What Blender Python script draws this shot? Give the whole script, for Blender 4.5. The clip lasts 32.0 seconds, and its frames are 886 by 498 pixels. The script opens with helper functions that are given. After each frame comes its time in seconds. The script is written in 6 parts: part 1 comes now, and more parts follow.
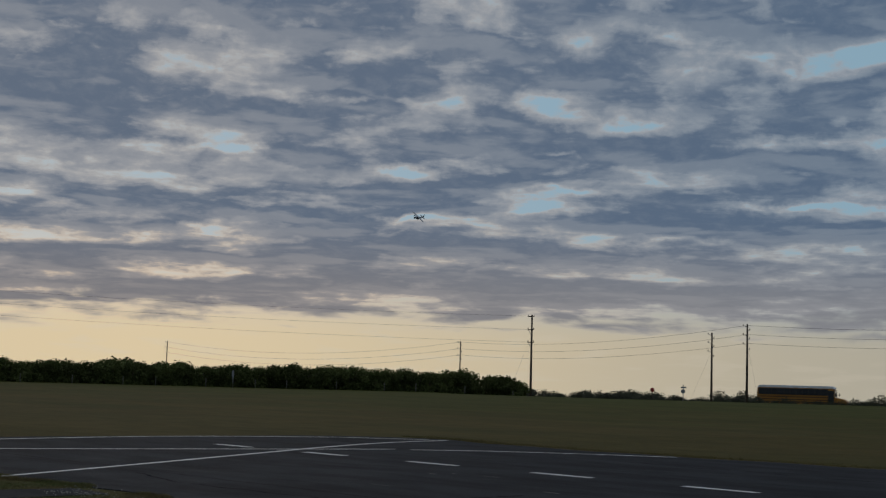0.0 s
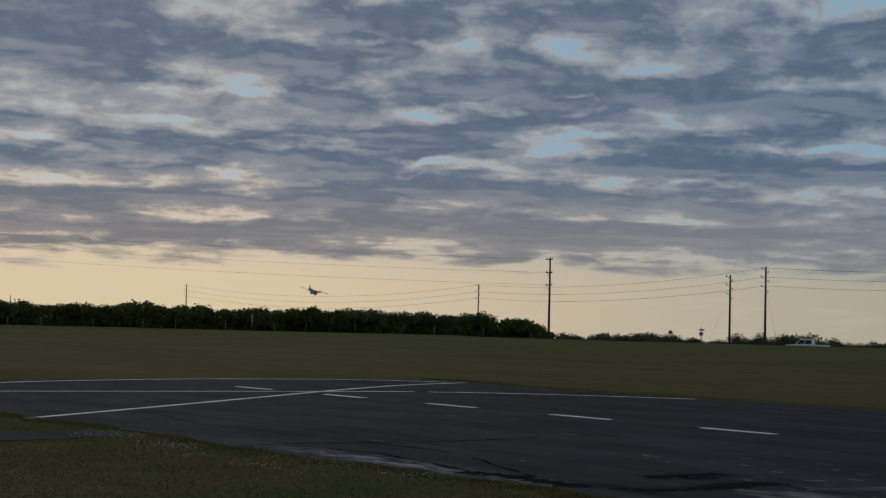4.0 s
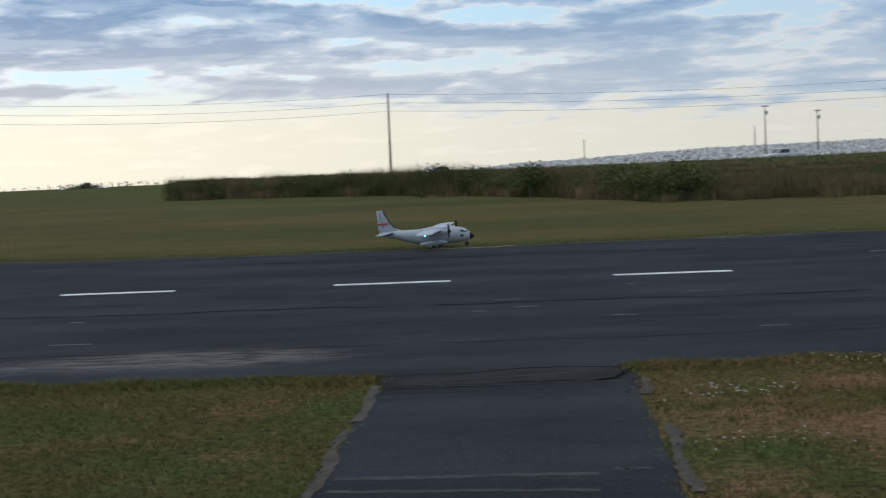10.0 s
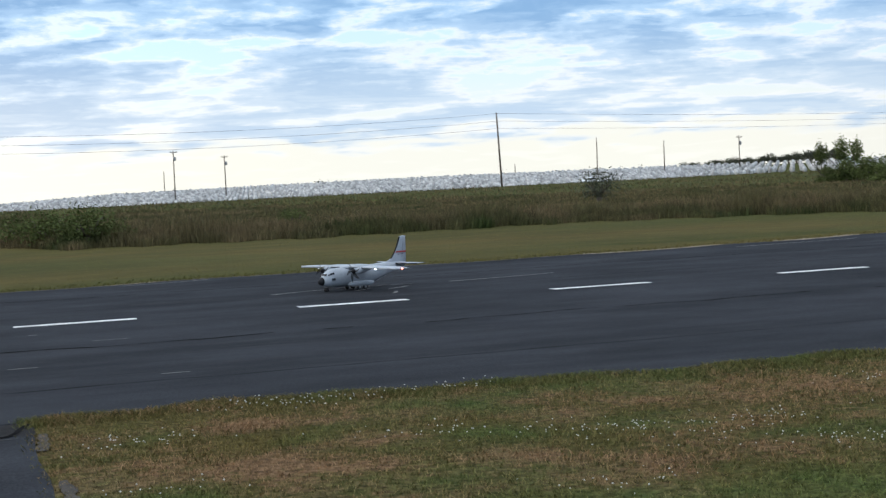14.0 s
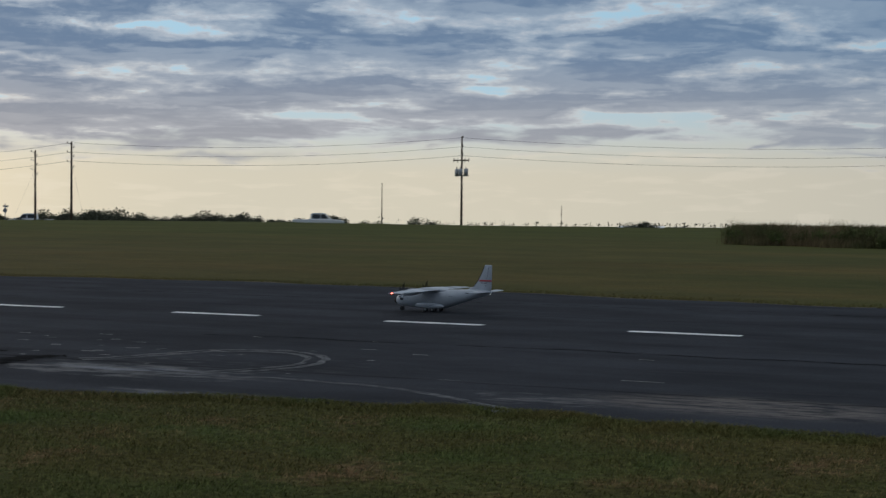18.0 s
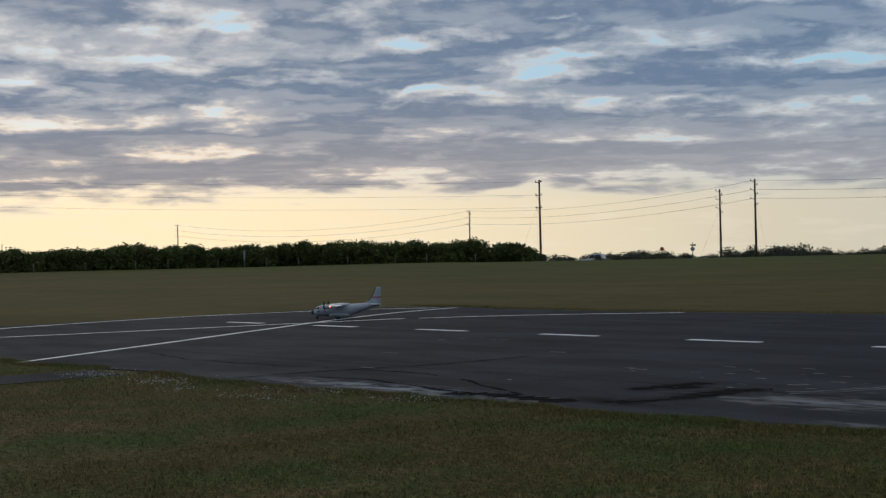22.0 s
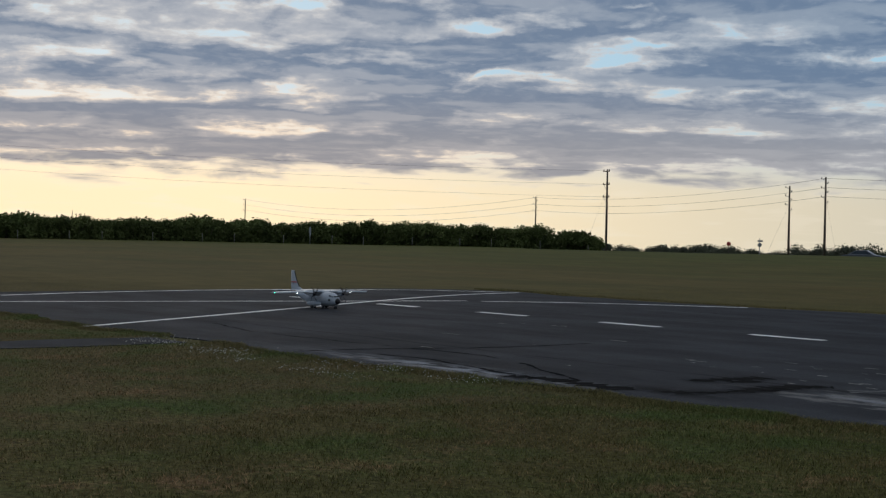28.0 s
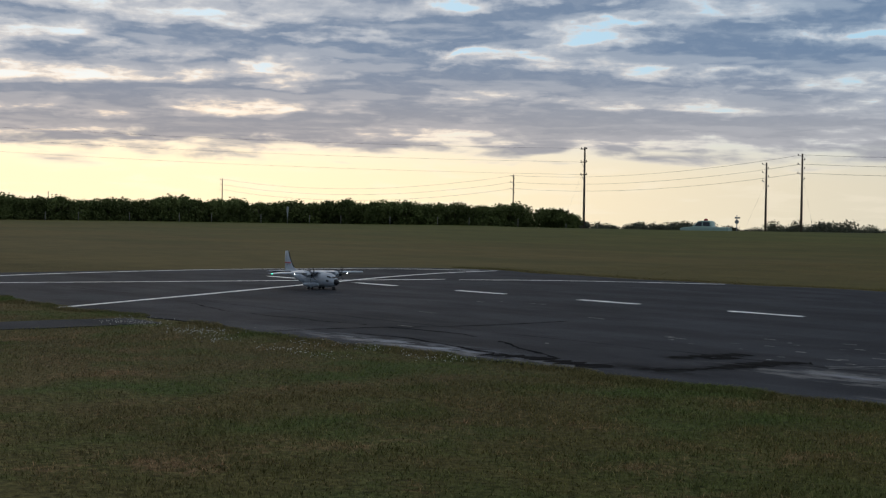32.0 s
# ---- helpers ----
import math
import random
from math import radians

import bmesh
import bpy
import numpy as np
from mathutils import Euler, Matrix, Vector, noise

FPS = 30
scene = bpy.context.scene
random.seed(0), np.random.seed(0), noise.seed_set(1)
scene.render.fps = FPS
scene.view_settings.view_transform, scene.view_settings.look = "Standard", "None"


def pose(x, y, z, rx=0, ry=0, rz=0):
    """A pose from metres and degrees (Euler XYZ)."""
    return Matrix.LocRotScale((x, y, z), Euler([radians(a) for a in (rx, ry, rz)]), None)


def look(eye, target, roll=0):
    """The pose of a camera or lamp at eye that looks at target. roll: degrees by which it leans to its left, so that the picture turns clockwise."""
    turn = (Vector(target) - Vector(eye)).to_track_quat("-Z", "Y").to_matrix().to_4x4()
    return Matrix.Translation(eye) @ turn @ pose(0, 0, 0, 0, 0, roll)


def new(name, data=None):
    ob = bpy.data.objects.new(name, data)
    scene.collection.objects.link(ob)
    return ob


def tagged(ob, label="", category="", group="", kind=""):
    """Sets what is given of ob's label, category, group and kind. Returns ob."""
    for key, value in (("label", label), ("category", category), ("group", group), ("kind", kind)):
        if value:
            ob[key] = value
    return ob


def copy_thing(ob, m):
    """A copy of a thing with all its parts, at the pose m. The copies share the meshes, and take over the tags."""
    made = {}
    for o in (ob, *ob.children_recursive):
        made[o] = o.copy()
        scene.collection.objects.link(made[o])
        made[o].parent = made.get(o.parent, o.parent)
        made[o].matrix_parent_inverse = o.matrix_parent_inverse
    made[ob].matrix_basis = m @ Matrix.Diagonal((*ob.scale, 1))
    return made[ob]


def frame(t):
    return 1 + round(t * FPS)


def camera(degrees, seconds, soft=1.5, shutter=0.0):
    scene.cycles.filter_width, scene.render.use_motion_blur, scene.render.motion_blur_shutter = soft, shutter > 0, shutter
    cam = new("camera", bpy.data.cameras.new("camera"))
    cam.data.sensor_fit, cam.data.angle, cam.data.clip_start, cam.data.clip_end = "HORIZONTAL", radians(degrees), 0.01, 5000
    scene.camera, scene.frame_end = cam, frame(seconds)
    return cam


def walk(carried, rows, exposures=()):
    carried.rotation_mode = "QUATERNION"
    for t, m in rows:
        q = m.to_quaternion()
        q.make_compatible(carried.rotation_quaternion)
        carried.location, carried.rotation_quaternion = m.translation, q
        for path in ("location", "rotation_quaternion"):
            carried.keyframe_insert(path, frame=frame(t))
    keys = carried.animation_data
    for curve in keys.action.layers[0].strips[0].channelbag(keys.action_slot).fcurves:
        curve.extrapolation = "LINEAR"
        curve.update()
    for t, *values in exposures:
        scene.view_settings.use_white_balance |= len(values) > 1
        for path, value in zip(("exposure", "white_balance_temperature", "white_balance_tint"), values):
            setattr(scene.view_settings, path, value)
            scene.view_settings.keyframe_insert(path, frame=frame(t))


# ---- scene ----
LENS = 32.75
cam = camera(LENS, 32.0, 1.25, 0.18)


def aim(yaw, pitch, lean, x, y, z):
    """Eye and turn: yaw clockwise from +y, pitch up, lean to the left, all in degrees."""
    a, b = radians(yaw), radians(pitch)
    way = Vector((math.sin(a) * math.cos(b), math.cos(a) * math.cos(b), math.sin(b)))
    return look((x, y, z), Vector((x, y, z)) + way, lean)


CAM_ROWS = [  # seconds, yaw from +y clockwise, pitch, lean, eye x, y, z
    (0, -49.44, 5.03, 1.51, -0.258, -0.067, 1.638),
    (0.5, -49.78, 4.65, 1.40, -0.261, -0.069, 1.630),
    (1, -50.17, 4.24, 1.59, -0.265, -0.077, 1.635),
    (1.5, -50.10, 3.88, 1.60, -0.253, -0.085, 1.639),
    (2, -50.08, 3.59, 1.58, -0.232, -0.137, 1.634),
    (2.5, -49.88, 3.37, 1.58, -0.228, -0.150, 1.628),
    (3, -49.90, 3.17, 1.56, -0.196, -0.125, 1.628),
    (3.5, -50.06, 2.98, 1.49, -0.218, -0.120, 1.638),
    (5.5, -49.13, 2.41, 0.78, -0.217, -0.100, 1.625),
    (6, -47.61, 2.22, 0.52, -0.208, -0.071, 1.626),
    (6.5, -45.35, 1.84, 0.89, -0.205, -0.069, 1.626),
    (7, -40.20, 0.53, 0.51, -0.148, -0.012, 1.618),
    (7.5, -36.82, -0.67, -0.56, -0.127, 0.022, 1.620),
    (8, -32.63, -1.52, -1.75, -0.067, 0.027, 1.618),
    (8.5, -28.05, -2.27, -2.42, 0.000, 0.035, 1.623),
    (9, -22.30, -2.85, -2.50, 0.067, 0.074, 1.620),
    (9.5, -13.20, -2.90, -2.42, 0.187, 0.091, 1.617),
    (10, -3.46, -3.43, -2.38, 0.269, 0.087, 1.598),
    (10.5, 3.42, -3.78, -2.06, 0.303, 0.111, 1.584),
    (11, 8.02, -3.86, -2.03, 0.325, 0.116, 1.576),
    (11.5, 11.60, -3.86, -2.35, 0.348, 0.126, 1.575),
    (12, 15.28, -3.88, -2.81, 0.379, 0.109, 1.560),
    (12.5, 19.02, -4.03, -3.41, 0.393, 0.124, 1.562),
    (13, 21.28, -3.67, -2.99, 0.388, 0.120, 1.586),
    (13.5, 20.81, -3.33, -2.91, 0.400, 0.126, 1.604),
    (15.5, 4.60, -0.82, -1.87, 0.247, 0.230, 1.620),
    (16, -1.16, -0.78, -2.23, 0.204, 0.264, 1.613),
    (16.5, -6.22, -1.16, -1.41, 0.126, 0.294, 1.610),
    (17, -12.46, -1.26, -1.19, 0.091, 0.303, 1.586),
    (17.5, -19.51, -0.07, 0.01, 0.031, 0.277, 1.604),
    (18, -24.21, -1.44, 0.50, -0.004, 0.200, 1.593),
    (18.5, -28.03, -2.54, 0.30, -0.031, 0.145, 1.596),
    (19, -33.70, -3.00, -1.69, -0.059, 0.024, 1.601),
    (19.5, -38.99, -2.82, -1.89, -0.040, -0.024, 1.616),
    (20, -42.57, -1.47, -2.73, -0.025, -0.079, 1.599),
    (20.5, -45.10, -0.81, -2.72, 0.001, -0.106, 1.610),
    (21, -46.34, -0.32, -2.03, 0.014, -0.110, 1.596),
    (21.5, -47.62, -0.05, -1.77, -0.031, -0.079, 1.587),
    (22, -49.74, 0.11, -1.34, -0.055, -0.073, 1.590),
    (22.5, -51.33, 0.19, -0.31, -0.056, -0.070, 1.583),
    (23, -52.21, 0.32, 0.45, -0.041, -0.072, 1.583),
    (23.5, -52.54, 0.47, 1.11, -0.020, -0.107, 1.582),
    (24, -52.77, 0.60, 1.11, -0.008, -0.106, 1.582),
    (24.5, -52.92, 0.52, 0.86, -0.016, -0.119, 1.579),
    (25, -52.88, 0.36, 0.57, -0.015, -0.123, 1.583),
    (25.5, -52.91, 0.14, 0.68, -0.026, -0.089, 1.574),
    (27.5, -52.35, -0.32, 1.27, -0.027, -0.115, 1.566),
    (28, -52.20, -0.49, 1.14, -0.024, -0.091, 1.561),
    (28.5, -52.09, -0.69, 1.04, -0.024, -0.086, 1.565),
    (29, -51.97, -0.86, 1.07, -0.046, -0.077, 1.567),
    (29.5, -51.75, -1.02, 1.32, -0.058, -0.074, 1.570),
    (30, -51.59, -1.09, 1.27, -0.054, -0.078, 1.567),
    (30.5, -51.57, -1.14, 1.01, -0.059, -0.066, 1.561),
    (31, -51.56, -1.19, 0.81, -0.063, -0.044, 1.557),
    (31.5, -51.53, -1.26, 0.81, -0.079, -0.043, 1.556),
    (32, -51.35, -1.29, 0.81, -0.095, -0.027, 1.556),
]

EXPOSURES = [(t, e, 6500, 10) for t, e in (
    (0, -0.62), (3.5, -0.65), (5.5, -0.52), (7, -0.28), (8, 0.20), (9, 0.44), (10, 0.78), (11, 1.16), (12, 1.3), (13.5, 1.34),
    (15.5, 1.05), (16, 0.95), (17, 0.45), (18, 0.08), (19, 0.42), (20, 0.32), (21, 0.18), (22, 0.0), (25.5, -0.04), (28, 0.04), (30, 0.16), (32, 0.20))]
walk(cam, [(t, aim(*row)) for t, *row in CAM_ROWS], EXPOSURES)

# ---------------------------------------------------------------- light
SUN_AZ, SUN_EL = -66.0, 5.0


def build_world():
    world = bpy.data.worlds.new("sky")
    scene.world = world
    world.use_nodes = True
    nt = world.node_tree
    nt.nodes.clear()
    N, L = nt.nodes.new, nt.links.new

    def math_(op, a, b=None, c=None, clamp=False):
        n = N("ShaderNodeMath")
        n.operation, n.use_clamp = op, clamp
        for i, s in enumerate((a, b, c)):
            if s is None:
                continue
            if isinstance(s, (int, float)):
                n.inputs[i].default_value = s
            else:
                L(s, n.inputs[i])
        return n.outputs[0]

    def step(a, lo, hi):
        n = N("ShaderNodeMapRange")
        n.interpolation_type = "SMOOTHSTEP"
        L(a, n.inputs[0])
        n.inputs[1].default_value, n.inputs[2].default_value = lo, hi
        return n.outputs[0]

    def mix(f, a, b):
        n = N("ShaderNodeMix")
        n.data_type = "RGBA"
        if isinstance(f, (int, float)):
            n.inputs[0].default_value = f
        else:
            L(f, n.inputs[0])
        for i, s in ((6, a), (7, b)):
            if isinstance(s, tuple):
                n.inputs[i].default_value = (*s, 1)
            else:
                L(s, n.inputs[i])
        return n.outputs[2]

    def noise_(vec, scale, detail, rough, distort=0.0):
        n = N("ShaderNodeTexNoise")
        L(vec, n.inputs["Vector"])
        n.inputs["Scale"].default_value, n.inputs["Detail"].default_value = scale, detail
        n.inputs["Roughness"].default_value, n.inputs["Distortion"].default_value = rough, distort
        return n.outputs["Fac"]

    tc = N("ShaderNodeTexCoord")
    sep = N("ShaderNodeSeparateXYZ")
    L(tc.outputs["Generated"], sep.inputs[0])
    x, y, z = sep.outputs
    el = math_("MULTIPLY", math_("ARCSINE", z), 57.2958)
    az = math_("MULTIPLY", math_("ARCTAN2", x, y), 57.2958)
    # long rows of cloud, finer towards the horizon
    comb = N("ShaderNodeCombineXYZ")
    L(math_("MULTIPLY", az, 0.19), comb.inputs[0])
    L(math_("MULTIPLY", math_("LOGARITHM", math_("ADD", math_("MAXIMUM", el, 0.0), 2.5), 2.71828), 9.5), comb.inputs[1])
    deck = comb.outputs[0]

    def shifted(vec, dx, dy):
        n = N("ShaderNodeVectorMath")
        n.operation = "ADD"
        L(vec, n.inputs[0])
        n.inputs[1].default_value = (dx, dy, 0)
        return n.outputs[0]

    def warped(vec, scale, dx, dy):
        """The same place, pushed about by a slow noise."""
        w, c, m = N("ShaderNodeTexNoise"), N("ShaderNodeVectorMath"), N("ShaderNodeVectorMath")
        L(vec, w.inputs["Vector"])
        w.inputs["Scale"].default_value, w.inputs["Detail"].default_value, w.inputs["Roughness"].default_value = scale, 5.0, 0.55
        c.operation, m.operation = "SUBTRACT", "MULTIPLY_ADD"
        L(w.outputs["Color"], c.inputs[0])
        c.inputs[1].default_value = (0.5, 0.5, 0.5)
        L(c.outputs[0], m.inputs[0])
        m.inputs[1].default_value = (dx, dy, 0)
        L(vec, m.inputs[2])
        return m.outputs[0]

    comb2 = N("ShaderNodeCombineXYZ")
    L(math_("MULTIPLY", az, 0.42), comb2.inputs[0])
    L(math_("MULTIPLY", math_("LOGARITHM", math_("ADD", math_("MAXIMUM", el, 0.0), 2.5), 2.71828), 9.5), comb2.inputs[1])
    lump = comb2.outputs[0]
    bank = warped(deck, 0.8, 0.9, 0.7)
    heap = noise_(bank, 0.85, 8.0, 0.49)
    mid = noise_(lump, 1.0, 6.0, 0.50, 0.4)
    fine = noise_(lump, 2.6, 7.0, 0.60, 0.3)
    body = math_("ADD", math_("MULTIPLY", math_("SUBTRACT", heap, 0.5), 2.0), math_("MULTIPLY", math_("SUBTRACT", mid, 0.5), 0.80))
    body = math_("ADD", math_("ADD", body, math_("MULTIPLY", math_("SUBTRACT", fine, 0.5), 0.46)), 0.12)
    # ragged outlines for the single clouds and openings
    rag = N("ShaderNodeSeparateXYZ")
    place = N("ShaderNodeCombineXYZ")
    L(az, place.inputs[0]), L(el, place.inputs[1])
    L(warped(place.outputs[0], 0.55, 3.2, 1.1), rag.inputs[0])
    raz, rel = rag.outputs[0], rag.outputs[1]

    def patch(a0, e0, wa, we, amount):
        """A thicker (or thinner) stretch of cloud round one place in the sky."""
        u = math_("DIVIDE", math_("SUBTRACT", raz, a0), wa)
        v = math_("DIVIDE", math_("SUBTRACT", rel, e0), we)
        d = math_("ADD", math_("MULTIPLY", u, u), math_("MULTIPLY", v, v))
        return math_("MULTIPLY", math_("EXPONENT", math_("MULTIPLY", d, -1.0)), amount)

    for p in CLOUD_THICK + CLOUD_THIN + CLOUD_HIGH:
        body = math_("ADD", body, patch(*p))
    away = math_("ABSOLUTE", math_("SUBTRACT", az, SUN_AZ))
    f1, f2 = step(away, 4, 36), step(away, 36, 84)
    body = math_("SUBTRACT", body, math_("MULTIPLY", f2, 0.05))
    # the side turned to the sunset catches light
    lit = step(math_("SUBTRACT", heap, noise_(shifted(bank, -0.10, -0.22), 0.85, 5.0, 0.45)), -0.01, 0.10)
    # the open strip over the horizon under the ragged base of the deck
    lift = math_("SUBTRACT", math_("ADD", 2.45, math_("MULTIPLY", step(az, -32, -22), 0.35)), math_("MULTIPLY", step(az, -16, 4), 1.2))
    over = math_("SUBTRACT", math_("ADD", el, math_("MULTIPLY", math_("ADD", math_("SUBTRACT", mid, 0.5), math_("MULTIPLY", body, 0.35)), 2.0)), lift)
    deckmask = step(over, -0.45, 0.55)
    cover = math_("MULTIPLY", step(body, -0.27, -0.08), deckmask)
    thin = math_("MULTIPLY", step(body, -0.19, 0.04), deckmask)
    thick = math_("MULTIPLY", step(body, -0.01, 0.24), deckmask)

    sky = N("ShaderNodeTexSky")
    sky.sky_type, sky.sun_disc = "NISHITA", False
    sky.sun_elevation, sky.sun_rotation = radians(SUN_EL), radians(SUN_AZ)
    sky.air_density, sky.dust_density, sky.ozone_density = 1.0, 1.2, 1.2
    sk = N("ShaderNodeMix")
    sk.data_type, sk.blend_type = "RGBA", "MULTIPLY"
    sk.inputs[0].default_value = 1.0
    L(sky.outputs[0], sk.inputs[6])
    sk.inputs[7].default_value = (0.09, 0.09, 0.09, 1)

    def around(at_sun, between, opposite):
        """Colour by the distance from the sunset."""
        return mix(f2, mix(f1, at_sun, between), opposite)

    # haze over the horizon, warm towards the sunset
    hazecol = around((1.07, 0.87, 0.56), (0.625, 0.58, 0.465), (0.394, 0.395, 0.362))
    high = mix(step(el, 3.5, 6.5), around((0.60, 0.70, 0.76), (0.42, 0.60, 0.72), (0.32, 0.405, 0.475)), around((0.40, 0.62, 0.80), (0.37, 0.59, 0.75), (0.28, 0.39, 0.49)))
    clear = mix(0.92, sk.outputs[2], high)
    clear = mix(step(el, 4.6, 1.2), clear, hazecol)
    wisp = math_("MULTIPLY", math_("MULTIPLY", step(mid, 0.50, 0.66), step(el, 4.2, 2.2)), 0.45)
    clear = mix(wisp, clear, around((1.0, 0.87, 0.64), (0.72, 0.655, 0.53), (0.43, 0.43, 0.405)))
    # clouds: bright thin rims, blue grey where thick, dusky rose low down
    rim = around((0.97, 0.79, 0.61), (0.565, 0.59, 0.60), (0.390, 0.408, 0.430))
    rim = mix(step(el, 3.5, 7.5), rim, around((0.66, 0.645, 0.63), (0.47, 0.515, 0.575), (0.37, 0.41, 0.45)))
    low = around((0.310, 0.300, 0.315), (0.325, 0.335, 0.365), (0.232, 0.295, 0.366))
    top = around((0.178, 0.230, 0.318), (0.138, 0.208, 0.318), (0.112, 0.198, 0.318))
    dark = mix(step(el, 2.4, 6.5), low, top)
    soft = mix(step(el, 2.4, 7.0), around((0.45, 0.41, 0.40), (0.395, 0.405, 0.435), (0.290, 0.340, 0.390)), around((0.445, 0.465, 0.505), (0.310, 0.385, 0.475), (0.198, 0.295, 0.41)))
    dark = mix(math_("MULTIPLY", step(fine, 0.42, 0.72), 0.22), dark, soft)
    dark = mix(math_("MULTIPLY", lit, 0.55), dark, soft)
    dark = mix(step(el, 16, 38), dark, (0.47, 0.475, 0.49))
    rim = mix(step(el, 16, 38), rim, (0.86, 0.86, 0.87))
    cloud = mix(thick, mix(thin, rim, soft), dark)
    col = mix(cover, clear, cloud)
    # lone bars of cloud under the deck
    for p in CLOUD_BARS:
        col = mix(patch(*p), col, mix(0.25, low, soft))
    # the sky turned away from the sunset is dim towards the horizon
    dusk = math_("MULTIPLY", step(away, 92, 150), step(el, 40, 5))
    col = mix(math_("MULTIPLY", dusk, 0.8), col, (0.10, 0.12, 0.16))
    ground_glow = mix(step(z, -0.012, -0.03), col, (0.05, 0.045, 0.03))
    bg = N("ShaderNodeBackground")
    L(ground_glow, bg.inputs[0])
    bg.inputs[1].default_value = 1.0
    out = N("ShaderNodeOutputWorld")
    L(bg.outputs[0], out.inputs[0])


# azimuth, elevation, half width, half height in degrees, thickness added
CLOUD_THICK = [
    (-61, 10.4, 5, 0.9, 0.20), (-49.6, 8.8, 3.5, 0.65, 0.22), (-41, 8.8, 4, 0.4, 0.20), (-36, 9.7, 2.2, 0.45, 0.26), (-42, 10.9, 3.5, 0.45, 0.20),
    (-34.6, 7.6, 4, 0.6, 0.22), (-39.8, 6.2, 3.5, 0.4, 0.18), (-34.5, 5.8, 3.5, 0.4, 0.16), (-50.6, 7.1, 3, 0.3, 0.18), (-57.9, 7.3, 3, 0.35, 0.18),
    (-54.7, 5.2, 4, 0.4, 0.14), (-59, 4.4, 4, 0.35, 0.16), (-62, 3.2, 3, 0.25, 0.22), (-45, 4.0, 5, 0.9, 0.12), (-26, 5.0, 4, 0.5, 0.14),
    (-15, 4.5, 5, 0.5, 0.18), (-15.1, 5.9, 3, 0.4, 0.14), (-11, 7.0, 5, 0.6, 0.16), (3, 7.5, 6, 0.5, 0.16), (-21, 4.1, 3, 0.35, 0.14)]
CLOUD_THIN = [
    (-61.9, 8.4, 2.5, 0.35, -0.24), (-57.2, 8.5, 4, 0.16, -0.24), (-53, 10.6, 2.5, 0.18, -0.26), (-45.6, 10.7, 1.0, 0.45, -0.28), (-42.6, 9.8, 2, 0.25, -0.30),
    (-51.1, 7.85, 1.5, 0.32, -0.42), (-44.8, 6.6, 1.4, 0.28, -0.34), (-45.0, 7.35, 2.0, 0.12, -0.26), (-45.6, 8.7, 1.1, 0.14, -0.28), (-37, 9.0, 2, 0.28, -0.36),
    (-32.4, 9.3, 2.6, 1.0, -0.30), (-36, 6.75, 3, 0.14, -0.34), (-41, 5.55, 1.6, 0.14, -0.30), (-50.7, 6.15, 2, 0.12, -0.26), (-58.3, 5.45, 2.2, 0.16, -0.24),
    (-15.7, 3.5, 3.5, 0.4, -0.20), (-4, 3.7, 5, 0.3, -0.24), (-8, 6.2, 4, 0.25, -0.26), (18.9, 5.0, 4, 0.8, -0.20), (29, 3.4, 6, 1.2, -0.14)]
CLOUD_HIGH = [(-48.0, 6.35, 2.2, 0.45, 0.34), (-34.4, 12.3, 3, 0.6, -0.34), (-58.4, 13.6, 3, 0.5, -0.16), (-49.2, 12.0, 5, 0.8, 0.16), (-62.7, 12.6, 5, 0.7, 0.14), (1.5, 5.6, 5, 0.22, -0.24), (10, 5.2, 4, 0.3, -0.22)]
CLOUD_BARS = [(-59.8, 2.1, 1.2, 0.12, 0.55), (-32.6, 2.0, 1.7, 0.13, 0.75), (-35.6, 2.35, 1.4, 0.10, 0.5)]
build_world()
sun = new("sun", bpy.data.lights.new("sun", "SUN"))
sun.data.energy, sun.data.angle, sun.data.color = 0.35, radians(30), (1.0, 0.88, 0.74)
a, b = radians(SUN_AZ), radians(SUN_EL + 4)
sun.matrix_world = look((math.sin(a) * 50, math.cos(a) * 50, 50 * math.tan(b)), (0, 0, 0))

# ---------------------------------------------------------------- materials


